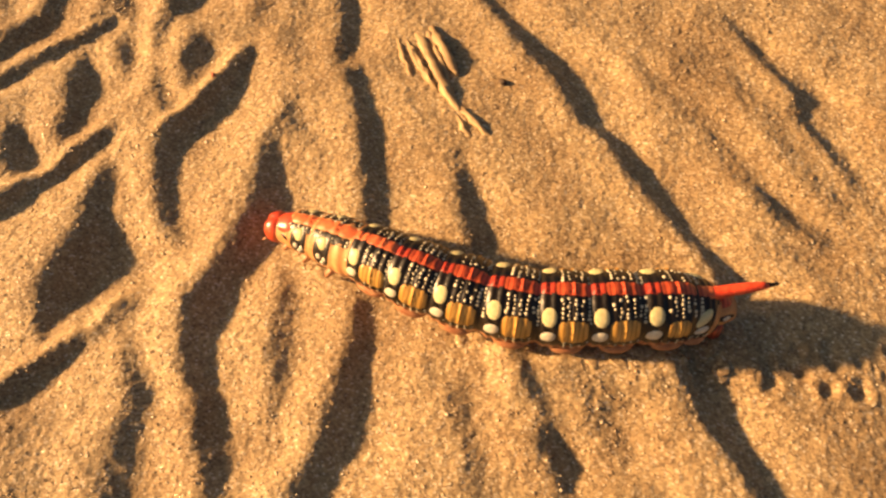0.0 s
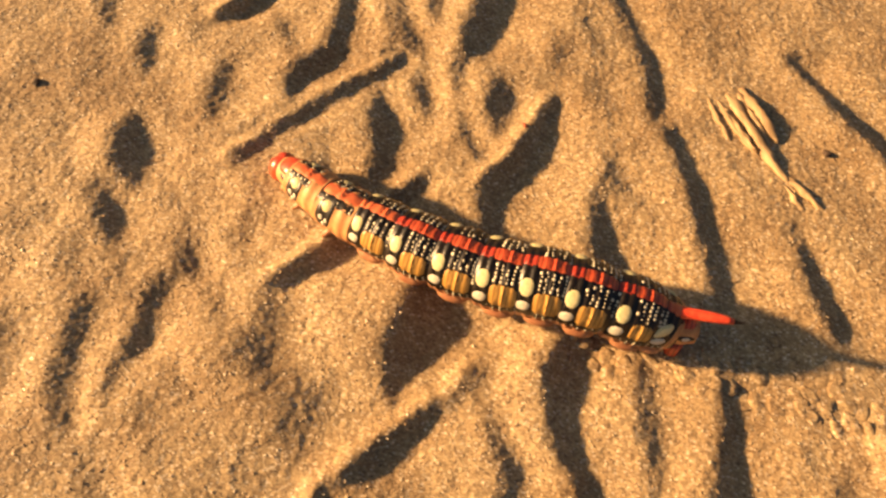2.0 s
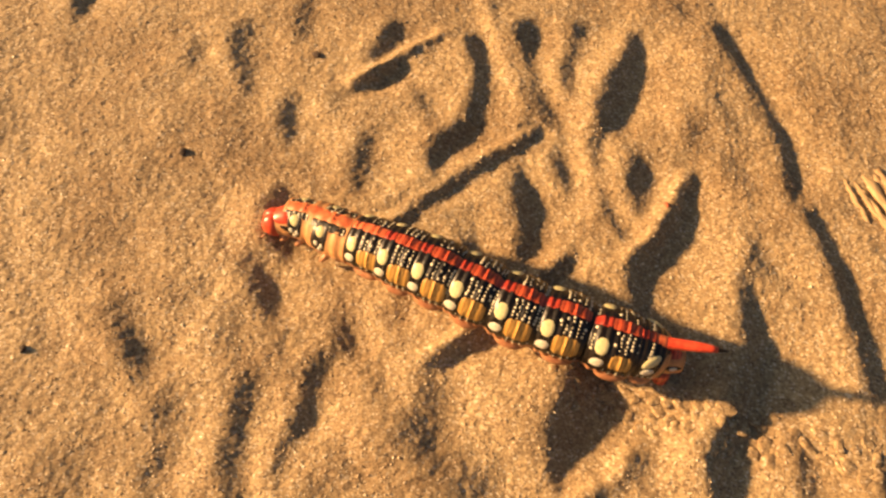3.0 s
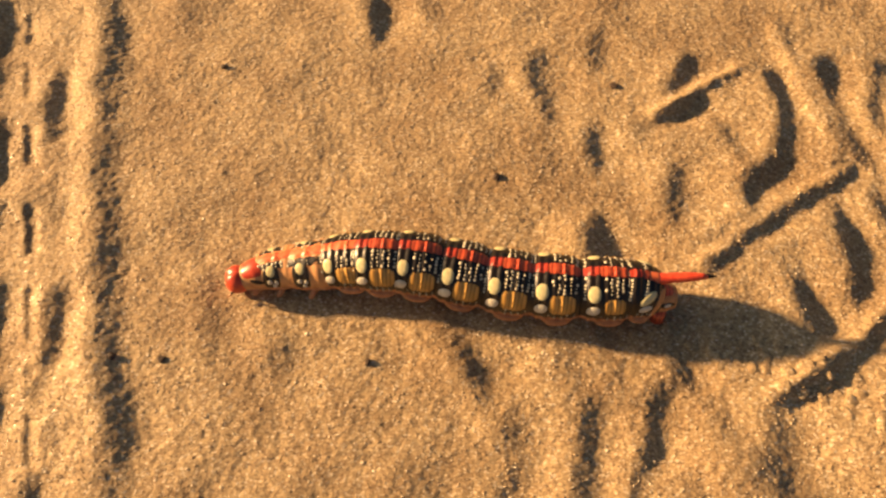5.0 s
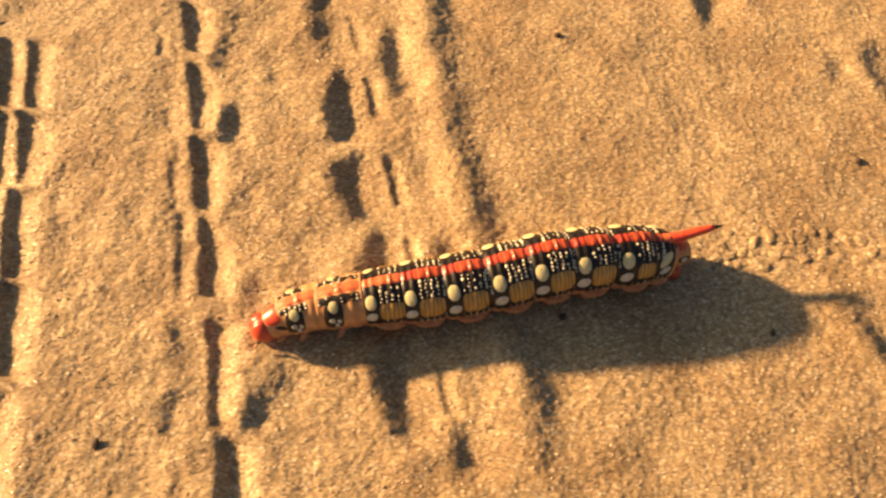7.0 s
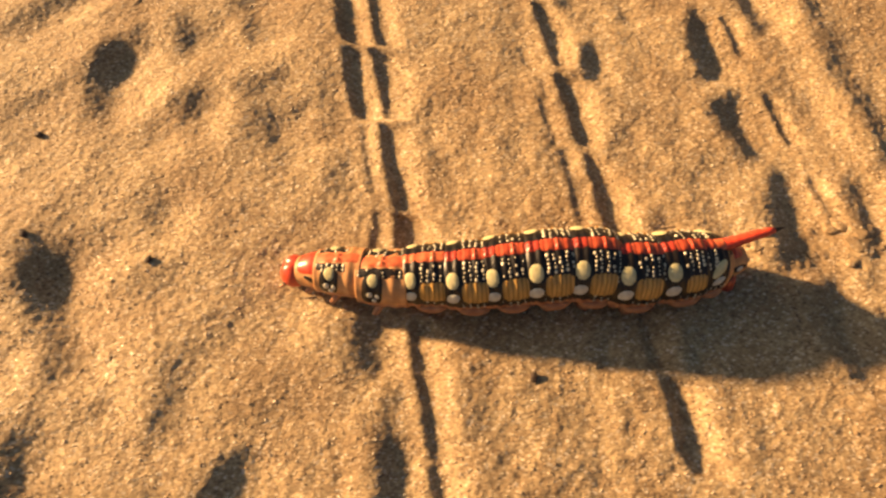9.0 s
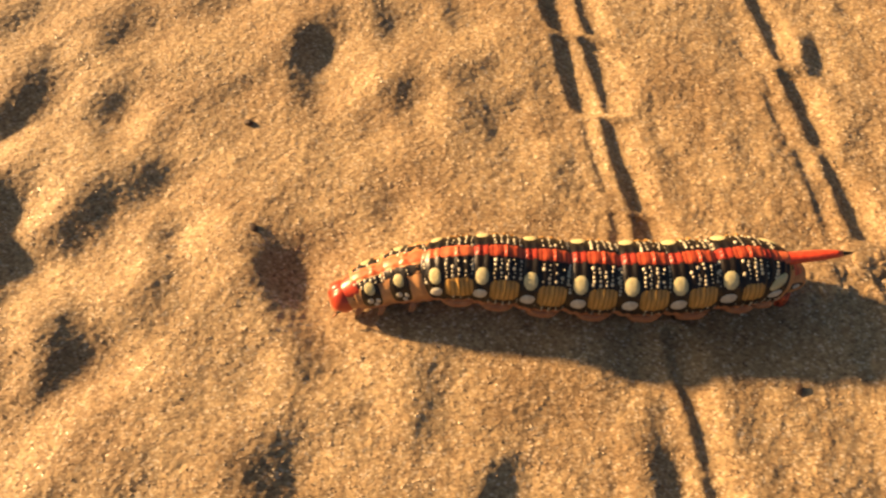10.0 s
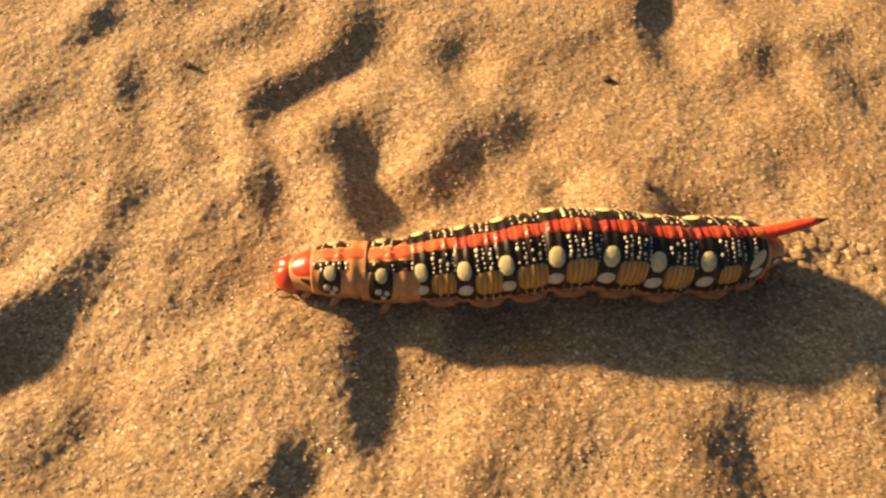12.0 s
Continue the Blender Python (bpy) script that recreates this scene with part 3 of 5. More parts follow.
hollow(0.95, (-436.6, 117.5, 7.7), (-437.1, 111.1, 9.3), (-437.0, 105.4, 7.9), (-442.2, 101.2, 3.9))
hollow(0.67, (-442.2, 101.2, 4.3), (-447.4, 95.7, 4.3), (-452.4, 89.9, 4.8), (-453.4, 85.3, 3.7))
hollow(0.72, (-468.7, 59.4, 3.7), (-470.7, 55.2, 5.5))
hollow(0.80, (-471.2, 54.2, 5.3), (-472.8, 51.1, 5.7), (-475.9, 47.1, 8.6), (-477.6, 43.3, 10.2), (-477.8, 39.8, 8.9), (-479.5, 35.8, 4.1))
hollow(0.62, (-467.7, 71.4, 4.6), (-468.0, 66.8, 5.5), (-469.8, 62.2, 4.3))
hollow(0.70, (-477.5, 97.3, 4.6), (-477.8, 91.4, 3.5))
hollow(0.52, (-473.0, 102.5, 5.0), (-475.1, 98.7, 3.3))
hollow(0.70, (-484.8, 111.8, 3.8), (-486.3, 107.1, 5.1), (-488.0, 102.2, 3.2))
hollow(0.62, (-465.0, 36.3, 3.6), (-465.3, 32.9, 3.7), (-466.2, 29.3, 1.8))
hollow(0.52, (-449.6, 64.0, 3.7), (-449.7, 59.5, 3.2))
hollow(0.62, (-407.9, 34.4, 3.2), (-408.2, 30.0, 5.1))
hollow(0.52, (-369.5, 43.1, 6.5), (-371.8, 31.8, 6.5))
hollow(0.52, (-434.5, 30.8, 5.0), (-434.9, 26.7, 4.2))

# the caterpillar's own trail of small dents behind it
trail_luck = random.Random(5)
TRAIL = curve([(64.4, 7.2), (35.9, 15.4)])
LATER = curve([(35.9, 15.4), (1.9, 27.9), (-39.7, 46.1), (-68.8, 57.6), (-96, 74), (-142, 94), (-163, 97), (-198, 93), (-252, 81.5), (-300, 75.5), (-352, 71), (-372, 69)])
gone = 0.0
for (ax, ay), (bx, by) in zip(TRAIL[:-1], TRAIL[1:]):
    far = math.hypot(bx - ax, by - ay)
    nx, ny = (by - ay) / far, (ax - bx) / far
    gone += far
    while gone > 3.1:
        gone -= 3.1
        for side in (-1, 1):
            for off in (1.3, 3.0):
                if trail_luck.random() < 0.75:
                    o = side * (off + trail_luck.uniform(-0.5, 0.5))
                    dent(ax + nx * o + trail_luck.uniform(-0.9, 0.9), ay + ny * o + trail_luck.uniform(-0.5, 0.5), trail_luck.uniform(0.75, 1.35), trail_luck.uniform(0.45, 0.95))


def blurred(field, sigma):
    """The field softened over that many millimetres."""
    sigma /= STEP
    k = np.arange(-math.ceil(3 * sigma), math.ceil(3 * sigma) + 1)
    w = np.exp(-0.5 * (k / sigma) ** 2)
    w /= w.sum()
    for ax in (0, 1):
        field = sum(wi * np.roll(field, ki, ax) for ki, wi in zip(k, w))
    return field


DUNES = np.clip((-300 - FX) / 60, 0, 1)  # softer swells where the furrows end
SHAPED, SOFTER = (bank * np.clip(1 - 0.5 * floor, 0.3, 1) - floor for bank, floor in ((BANK, FLOOR), (SOFT_BANK, SOFT_FLOOR)))
HEIGHT = blurred(SHAPED, 1.1) * (1 - DUNES) + 1.05 * blurred(SHAPED, 2.3) * DUNES + blurred(SOFTER, 1.35) * (1 - DUNES) + 1.1 * blurred(SOFTER, 1.9) * DUNES + SWELL + blurred(PRESS - PRINT, 0.36)
HEIGHT += 0.35 * relief(FX, FY, 26.0, 11) + 0.36 * relief(FX, FY, 10.0, 12)
SWEPT = np.clip(0.5 + relief(FX, FY, 34.0, 31), 0, 1)  # long shallow hollows in places
HEIGHT += 0.55 * SWEPT * relief(FX + 0.25 * FY, FY * 0.36, 6.0, 32)
HEIGHT += 0.8 * DUNES * relief(0.71 * (FX + FY) * 0.36 - 150, 0.71 * (FY - FX) - 150, 8.0, 33)  # ripples aslant
CHURNED = np.clip(1 - np.abs(FX + 280) / 70, 0, 1)  # where wheels have rolled
HEIGHT += (0.12 + 0.12 * CHURNED) * relief(FX, FY, 4.3, 13) + (0.04 + 0.05 * CHURNED) * relief(FX, FY, 2.1, 14) + 0.03 * relief(FX, FY, 1.25, 15)
for size, rise in ((0.27, 0.045), (0.6, 0.012)):  # single grains and small clots of them
    grit = blurred(rng.normal(size=FX.shape), size)
    HEIGHT += rise / grit.std() * grit
SHEET = np.zeros_like(GX)
SHEET[np.ix_(IY, IX)] = HEIGHT
FAR_OFF = np.hypot(np.maximum(np.abs(GX + 211) - 325, 0), np.maximum(np.abs(GY - 82) - 107, 0))
SHEET += relief(GX, GY, 45000.0, 41) * np.minimum(FAR_OFF * 0.01, 300)  # wide, low dunes far off


def ground_z(x, y):
    """The sand's height at a place, in millimetres."""
    i, j = np.searchsorted(XS, x), np.searchsorted(YS, y)
    return float(SHEET[j - 2:j + 3, i - 2:i + 3].mean())


def build_ground():
    rows, cols = GX.shape
    me = bpy.data.meshes.new("ground")
    co = np.stack([GX, GY, SHEET], -1).reshape(-1, 3) * MM
    k = np.arange(rows * cols).reshape(rows, cols)
    quads = np.stack([k[:-1, :-1], k[:-1, 1:], k[1:, 1:], k[1:, :-1]], -1).reshape(-1, 4)
    me.vertices.add(len(co))
    me.vertices.foreach_set("co", co.ravel())
    me.loops.add(quads.size)
    me.loops.foreach_set("vertex_index", quads.ravel().astype(np.int32))
    me.polygons.add(len(quads))
    me.polygons.foreach_set("loop_start", np.arange(0, quads.size, 4, dtype=np.int32))
    me.polygons.foreach_set("use_smooth", np.ones(len(quads), bool))
    me.update()
    me.materials.append(SAND)
    return tagged(new("ground", me), "dry golden sand crossed by furrows, ridges and tyre tracks", "sand", kind="structure")


build_ground()

# ---- the caterpillar: rigid rings that slide into one another ----


class Ring:
    """The outside of one ring: x runs to the tail, phi is 0 at the camera's flank and 90 at the back (millimetres, degrees)."""

    def __init__(self, length, r_front, r_back, folds=6, depth=0.017, waist=0.15):
        self.length, self.a, self.b, self.folds, self.depth, self.waist = length, r_front, r_back, folds, depth, waist

    def r(self, x):
        s = x / self.length
        base = self.a + (self.b - self.a) * (s + 0.5)
        edge = 1 - self.waist * abs(2 * s) ** 3.2
        return base * edge * (1 + self.depth * math.cos(2 * math.pi * self.folds * (s + 0.5)))

    def at(self, x, phi, lift=0.0):
        r = self.r(x) + lift
        y, z = -r * math.cos(radians(phi)), r * math.sin(radians(phi))
        return Vector((x, y, max(z, -0.84 * r))) * MM


def tube(ring, around=48, along=36):
    bm = bmesh.new()
    xs = [ring.length * (k / along - 0.5) for k in range(along + 1)]
    loops = [[bm.verts.new(ring.at(x, 360 * k / around)) for k in range(around)] for x in xs]
    for a, b in zip(loops[:-1], loops[1:]):
        for k in range(around):
            f = bm.faces.new((a[k], a[(k + 1) % around], b[(k + 1) % around], b[k]))
            phi = 360 * (k + 0.5) / around
            f.material_index = 1 if 190 < phi < 350 else 0
    for loop, x, turned in ((loops[0], xs[0] - 0.6, False), (loops[-1], xs[-1] + 0.6, True)):
        tip = bm.verts.new(Vector((x, 0, 0)) * MM)
        for k in range(around):
            f = bm.faces.new((loop[(k + 1) % around], loop[k], tip) if not turned else (loop[k], loop[(k + 1) % around], tip))
            f.material_index = 0
    return bm


def patch(bm, ring, x, phi, half_x, half_phi, bulge=0.15, power=2.0, rings=4, sectors=20, slant=0.0, ribs=0):
    """A raised patch on the ring: an ellipse, or a rounded oblong with a higher power."""
    def place(q, a):
        c, s = math.cos(a), math.sin(a)
        n = (abs(c) ** power + abs(s) ** power) ** (-1 / power)
        u, v = q * c * n, q * s * n
        px = x + u * half_x + slant * v
        wave = 0.11 * math.cos(ribs * math.pi * u) if ribs else 0.0
        up = -0.05 if q > 0.999 else 0.03 + bulge * (1 - q ** 2.5) + wave * (1 - q ** 4)
        return bm.verts.new(ring.at(px, phi + v * half_phi, up))
    mid = place(0.0, 0.0)
    last = None
    for k in range(1, rings + 1):
        loop = [place(k / rings, 2 * math.pi * j / sectors) for j in range(sectors)]
        for j in range(sectors):
            n = (j + 1) % sectors
            bm.faces.new((mid, loop[j], loop[n]) if last is None else (last[j], loop[j], loop[n], last[n]))
        last = loop
    return bm


def oblong(ring, x, phi, half_x, half_phi, **more):
    return patch(bmesh.new(), ring, x, phi, half_x, half_phi, **more)


def speckles(ring, first, last, rows, lo, hi, seed, size_by=1.0):
    """Rows of small pale dots across the ring, on both flanks, in one mesh."""
    rnd, bm = random.Random(seed), bmesh.new()
    for k in range(rows):
        x = first + (last - first) * k / max(rows - 1, 1)
        for mirror in (False, True):
            phi = lo + rnd.uniform(0, 4)
            while phi < hi:
                p = 180 - phi if mirror else phi
                size = size_by * rnd.choice((0.16, 0.20, 0.25, 0.29, 0.33))
                if rnd.random() < 0.82:
                    patch(bm, ring, x + rnd.uniform(-0.13, 0.13), p, size * 0.9, math.degrees(size / ring.a) * 1.05, bulge=0.05, rings=2, sectors=7)
                phi += math.degrees(rnd.uniform(0.60, 0.78) / ring.a)
    return bm


def bent_cone(bm, path, radii, sides=12):
    """A tapering tube along a path, closed at both ends."""
    pts = [Vector(p) for p in path]
    loops = []
    for k, (p, r) in enumerate(zip(pts, radii)):
        d = (pts[min(k + 1, len(pts) - 1)] - pts[max(k - 1, 0)]).normalized()
        side = d.cross(Vector((0, 0, 1)) if abs(d.z) < 0.9 else Vector((1, 0, 0))).normalized()
        up = side.cross(d)
        loops.append([bm.verts.new((p + side * r * math.cos(a) + up * r * math.sin(a)) * MM) for a in (2 * math.pi * j / sides for j in range(sides))])
    for a, b in zip(loops[:-1], loops[1:]):
        for j in range(sides):
            bm.faces.new((a[j], a[(j + 1) % sides], b[(j + 1) % sides], b[j]))
    bm.faces.new(loops[0][::-1])
    bm.faces.new(loops[-1])
    bmesh.ops.recalc_face_normals(bm, faces=bm.faces)
    return bm


def ball(bm, centre, rx, ry, rz, seg=20, rng_=14):
    m = Matrix.Translation(Vector(centre) * MM) @ Matrix.Diagonal((rx * MM, ry * MM, rz * MM, 1))
    bmesh.ops.create_uvsphere(bm, u_segments=seg, v_segments=rng_, radius=1, matrix=m)
    return bm


caterpillar = tagged(new("caterpillar"), "black, ochre and red spotted hawk moth caterpillar crawling on sand", "caterpillar")


def leg(parent, side, x, r):
    s = -1 if side else 1
    path = [(x, s * r * 0.5, -r * 0.55), (x - 0.5, s * r * 0.86, -r * 0.74), (x - 1.1, s * r * 1.02, -r * 0.88), (x - 1.7, s * r * 0.98, -r * 1.0)]
    part("leg", bent_cone(bmesh.new(), path, [0.85, 0.7, 0.5, 0.14], 10), BELLY, parent, "short orange jointed leg")


def proleg(parent, side, x, r):
    s = -1 if side else 1
    path = [(x, s * r * 0.42, -r * 0.55), (x, s * r * 0.56, -r * 0.84), (x, s * r * 0.60, -r * 0.98)]
    part("proleg", bent_cone(bmesh.new(), path, [1.5, 1.15, 1.25], 14), BELLY, parent, "stubby pinkish proleg")


def abdominal_ring(k, length, ra, rb):
    """One of the eight spotted rings of the hind body."""
    ring, even, fine = (Ring(length, ra + rise, rb + rise, 6, depth) for rise, depth in ((0, 0.017), (0.12, 0.0), (0.06, 0.012)))
    seg = part("body_ring", tube(ring), [BLACK, BELLY], caterpillar, "black body ring with dots, spots and ochre flanks")
    half = length / 2
    red = RED if k > 1 else ORANGE
    part("stripe_fore", oblong(ring, -half * 0.64, 90, half * 0.36, 10.5, bulge=0.06, power=8, sectors=24, ribs=3), DEEP_RED if k > 1 else ORANGE, seg, "short dark red piece of the back stripe")
    part("stripe_hind", oblong(ring, half * 0.30, 90, half * 0.64, 11.5, bulge=0.10, power=9, sectors=40, rings=6, ribs=7), red, seg, "ribbed red piece of the back stripe")
    big = min(1.0, 0.80 + 0.05 * k)
    for phi, low in ((46, 14), (134, 166)):
        near = phi < 90
        if k < 8:
            part("eye_spot", oblong(even, -half * 0.50, phi, 1.14 * big, math.degrees(1.56 * big / ra), bulge=0.05, power=2.4), CREAM, seg, "large oval cream spot")
            part("lower_spot", oblong(even, -half * 0.52, low, 1.14 * big, math.degrees(1.05 * big / ra), bulge=0.07, power=2.6, slant=0.25 if near else -0.25), WHITE, seg, "smaller white spot")
            part("flank_patch", oblong(ring, half * 0.31, 23 if near else 157, half * (0.52 if k < 7 else 0.40), 20.5 if k < 7 else 16.5, bulge=0.10, power=5, sectors=40, rings=6, ribs=7), OCHRE, seg, "ribbed ochre patch on the flank")
        else:
            lean = 0.9 if near else -0.9
            part("eye_spot", oblong(even, half * 0.12, phi - (6 if near else -6), 1.1, 17, bulge=0.2, slant=lean), CREAM, seg, "slanting oval cream spot")
            part("lower_spot", oblong(even, half * 0.10, low + (2 if near else -2), 1.05, 9, bulge=0.16, slant=lean * 0.5), WHITE, seg, "smaller white spot")
    for phi in (-26, 206):
        part("belly_fold", oblong(even, half * 0.16, phi, half * 0.60, 11, bulge=0.75, power=2.2, sectors=26, rings=6), BELLY, seg, "bulging pinkish fold above the belly")
    rows = 5 if k < 8 else 3
    part("speckling", speckles(fine, -half * 0.08, half * (0.80 if k < 8 else 0.0), rows, 45, 77, 30 + k), DOTS, seg, "rows of fine pale dots", "stuff")
    part("fore_speckling", speckles(fine, -half * 0.86, -half * 0.86, 1, 30, 78, 60 + k), DOTS, seg, "a row of fine pale dots", "stuff")
    part("low_speckling", speckles(fine, -half * 0.2, half * 0.8, 5, -8, 4, 90 + k, 0.75), DOTS, seg, "fine pale dots low on the flank", "stuff")
    if k == 8:
        for phi in (28, 152):
            part("rear_band", oblong(ring, half * 0.80, phi, half * 0.20, 44, bulge=0.08, power=3.5, sectors=30, slant=0.7 if phi < 90 else -0.7), FLESH, seg, "orange band at the ring's hind edge")
    if 3 <= k <= 6:
        for side in (0, 1):
            proleg(seg, side, 0.0, ra)
    return seg


def thorax_ring(k, length, ra, rb):
    ring = Ring(length, ra, rb, 4, waist=0.07)
    seg = part("thorax_ring", tube(ring), [FLESH, BELLY], caterpillar, "orange body ring with black-edged spots behind the head")
    half = length / 2
    part("back_stripe", oblong(ring, 0.0, 90, half * 0.96, 15.0, bulge=0.10, power=6, sectors=36, ribs=5), ORANGE, seg, "ribbed orange stripe along the back")
    for phi, low in ((49, 15), (131, 165)):
        near = phi < 90
        part("dark_band", oblong(ring, -half * 0.32, 27 if near else 153, half * 0.45, 38, bulge=0.05, power=4.5, sectors=30, rings=5, slant=0.3 if near else -0.3), BLACK, seg, "black blotch round the spots")
        part("shoulder_band", oblong(ring, -half * (0.02 if k else 0.25), 64 if near else 116, half * (0.97 if k else 0.72), 11, bulge=0.03, power=5, sectors=26), BLACK, seg, "black dotted band")
        for name, p, q, off, mat in (("eye_spot", phi - (1 if near else -1), 1.0, 0.0, CREAM), ("lower_spot", low + (2 if near else -2), 0.56, -0.55, WHITE), ("dot", low - (13 if near else -13), 0.44, 0.15, WHITE), ("dot", low - (1 if near else -1), 0.44, 0.75, WHITE)):
            bm = patch(bmesh.new(), Ring(length, ra + 0.09, rb + 0.09, 4, 0.0, 0.07), -half * 0.30 + off, p, 1.0 * q, math.degrees(1.08 * q / ra), bulge=0.1)
            part(name, bm, mat, seg, "cream spot ringed with black" if q == 1.0 else "small white dot")
    lifted = Ring(length, ra + 0.08, rb + 0.08, 4, waist=0.07)
    part("speckling", speckles(lifted, -half * 0.85, half * (0.75 if k else 0.3), 6, 56, 75, 80 + k), DOTS, seg, "fine pale dots", "stuff")
    for side in (0, 1):
        leg(seg, side, -0.4, ra)
    return seg


def collar_ring(length, ra, rb):
    ring = Ring(length, ra, rb, 2, waist=0.07)
    seg = part("collar_ring", tube(ring), [FLESH, BELLY], caterpillar, "short orange ring behind the head with a red shield")
    part("shield", oblong(ring, -0.1, 90, length * 0.42, 50, bulge=0.28, power=4, sectors=36, rings=6), HEAD, seg, "glossy red neck shield")
    for phi in (28, 152):
        part("dark_mark", oblong(ring, 0.3, phi - (4 if phi < 90 else -4), length * 0.19, 15, bulge=0.06, slant=-1.1 if phi < 90 else 1.1), BLACK, seg, "black slanting mark")
    for side in (0, 1):
        leg(seg, side, -0.3, ra)
    return seg


def build_head():
    bm = ball(bmesh.new(), (0.8, 0, 0), 2.6, 2.85, 2.9, 32, 24)
    for v in bm.verts:
        x, y, z = v.co / MM
        dip = 0.30 * math.exp(-(y / 0.55) ** 2) * max(0.0, 0.6 - x / 3)
        v.co *= 1 - dip * 0.6
        if z < -1.2:
            v.co.z += 0.0004
    seg = part("head", bm, HEAD, caterpillar, "glossy round red head")
    part("mouthparts", ball(bmesh.new(), (-0.7, 0, -2.3), 1.1, 1.3, 0.9), BELLY, seg, "pinkish mouthparts")
    for s in (-1, 1):
        bm = bmesh.new()
        for a in range(4):
            ball(bm, (-0.5 - 0.22 * a, s * (2.42 - 0.22 * a), -0.5 - 0.35 * a), 0.2, 0.2, 0.2, 8, 6)
        part("eyelets", bm, BLACK, seg, "small dark eyelets")
        part("feeler", bent_cone(bmesh.new(), [(-1.0, s * 1.5, -1.9), (-1.7, s * 1.8, -2.2), (-2.2, s * 1.9, -2.6)], [0.28, 0.2, 0.06], 8), BELLY, seg, "short pale feeler")
    return seg


def tail_ring(length, ra, rb):
    ring = Ring(length, ra, rb, 3)
    seg = part("tail_ring", tube(ring), [FLESH, BELLY], caterpillar, "reddish tail ring with claspers")
    part("tail_plate", oblong(ring, 0.1, 90, length * 0.4, 36, bulge=0.3, power=3, sectors=30), RED, seg, "red plate over the tail")
    for phi in (20, 160):
        part("dark_mark", oblong(ring, 1.5, phi, length * 0.26, 14, bulge=0.08), BLACK, seg, "black mark")
        part("lower_spot", oblong(Ring(length, ra + 0.08, rb + 0.08, 3), 1.5, phi, 0.8, 9, bulge=0.1), WHITE, seg, "small white spot")
    for side in (0, 1):
        s = -1 if side else 1
        part("clasper", bent_cone(bmesh.new(), [(0.2, s * 1.6, -1.6), (0.6, s * 2.1, -3.0), (0.6, s * 2.2, -4.4)], [1.7, 1.4, 1.35], 14), RED, seg, "stout reddish clasper")
    return seg


RINGS = {}
RINGS["head"] = build_head()
RINGS["collar"] = collar_ring(5.6, 2.6, 3.6)
RINGS["t2"] = thorax_ring(0, 8.2, 3.8, 4.5)
RINGS["t3"] = thorax_ring(1, 8.6, 4.5, 5.15)
for k, (ra, rb) in enumerate(((5.05, 5.7), (5.75, 6.1), (6.1, 6.3), (6.3, 6.35), (6.35, 6.35), (6.3, 6.2), (6.15, 5.9), (5.7, 4.7)), 1):
    RINGS[f"a{k}"] = abdominal_ring(k, 9.3 if k < 8 else 6.8, ra, rb)
RINGS["tail"] = tail_ring(6.4, 4.0, 2.4)
horn_path = [(1.3 + 10.6 * s, 0.0, 3.9 + 4.4 * s - 1.0 * s * s) for s in np.linspace(0, 0.84, 10)]
part("horn", bent_cone(bmesh.new(), horn_path, [1.45, 1.16, 1.02, 0.96, 0.93, 0.91, 0.86, 0.78, 0.66, 0.5], 14), HORN, RINGS["a8"], "rough curved red horn")
part("horn_base", bent_cone(bmesh.new(), [(-0.6, 0, 3.6), (0.8, 0, 3.9), (2.0, 0, 4.25), (2.9, 0, 4.6)], [1.5, 1.45, 1.25, 0.9], 16), ORANGE, RINGS["a8"], "orange base of the horn")
tip_path = [(1.3 + 10.6 * s, 0.0, 3.9 + 4.4 * s - 1.0 * s * s) for s in np.linspace(0.82, 1.0, 5)]
part("horn_tip", bent_cone(bmesh.new(), tip_path, [0.49, 0.4, 0.3, 0.2, 0.06], 12), BLACK, RINGS["a8"], "black tip of the horn")

# ---- debris on the sand ----


def crumb(x, y, size, material, label, name="crumb", category="debris", seed=0):
    rnd, bm = random.Random(seed), bmesh.new()
    bmesh.ops.create_icosphere(bm, subdivisions=2, radius=1)
    sx_, sy_, sz_ = (size * rnd.uniform(0.7, 1.3), size * rnd.uniform(0.5, 0.9), size * rnd.uniform(0.4, 0.6))
    for v in bm.verts:
        n = noise.noise(v.co * 1.7 + Vector((seed * 3.1, 0, 0)))
        v.co = Vector((v.co.x * sx_, v.co.y * sy_, v.co.z * sz_)) * (1 + 0.45 * n) * MM
    ob = new(name, mesh_of(name, bm, material, False))
    ob.matrix_basis = pose(x * MM, y * MM, (ground_z(x, y) + sz_ * 0.45) * MM, rnd.uniform(-12, 12), rnd.uniform(-12, 12), rnd.uniform(0, 180))
    return tagged(ob, label, category, "crumbs on the sand")


for n, (x, y) in enumerate(((-204.8, 154.0), (-114.0, 141.7), (-209.3, 81.3), (-169.9, 78.4), (-391.4, 104.9), (-385.2, 80.5), (-360.2, 76.1), (-332.3, 74.5), (-291.3, 57.1), (-468.5, 97.6), (11.8, 79.0), (-142.7, 118.2), (-218.8, 82.2))):
    crumb(x, y, 0.95, BARK, "small dark crumb of bark lying on the sand", seed=n + 1)


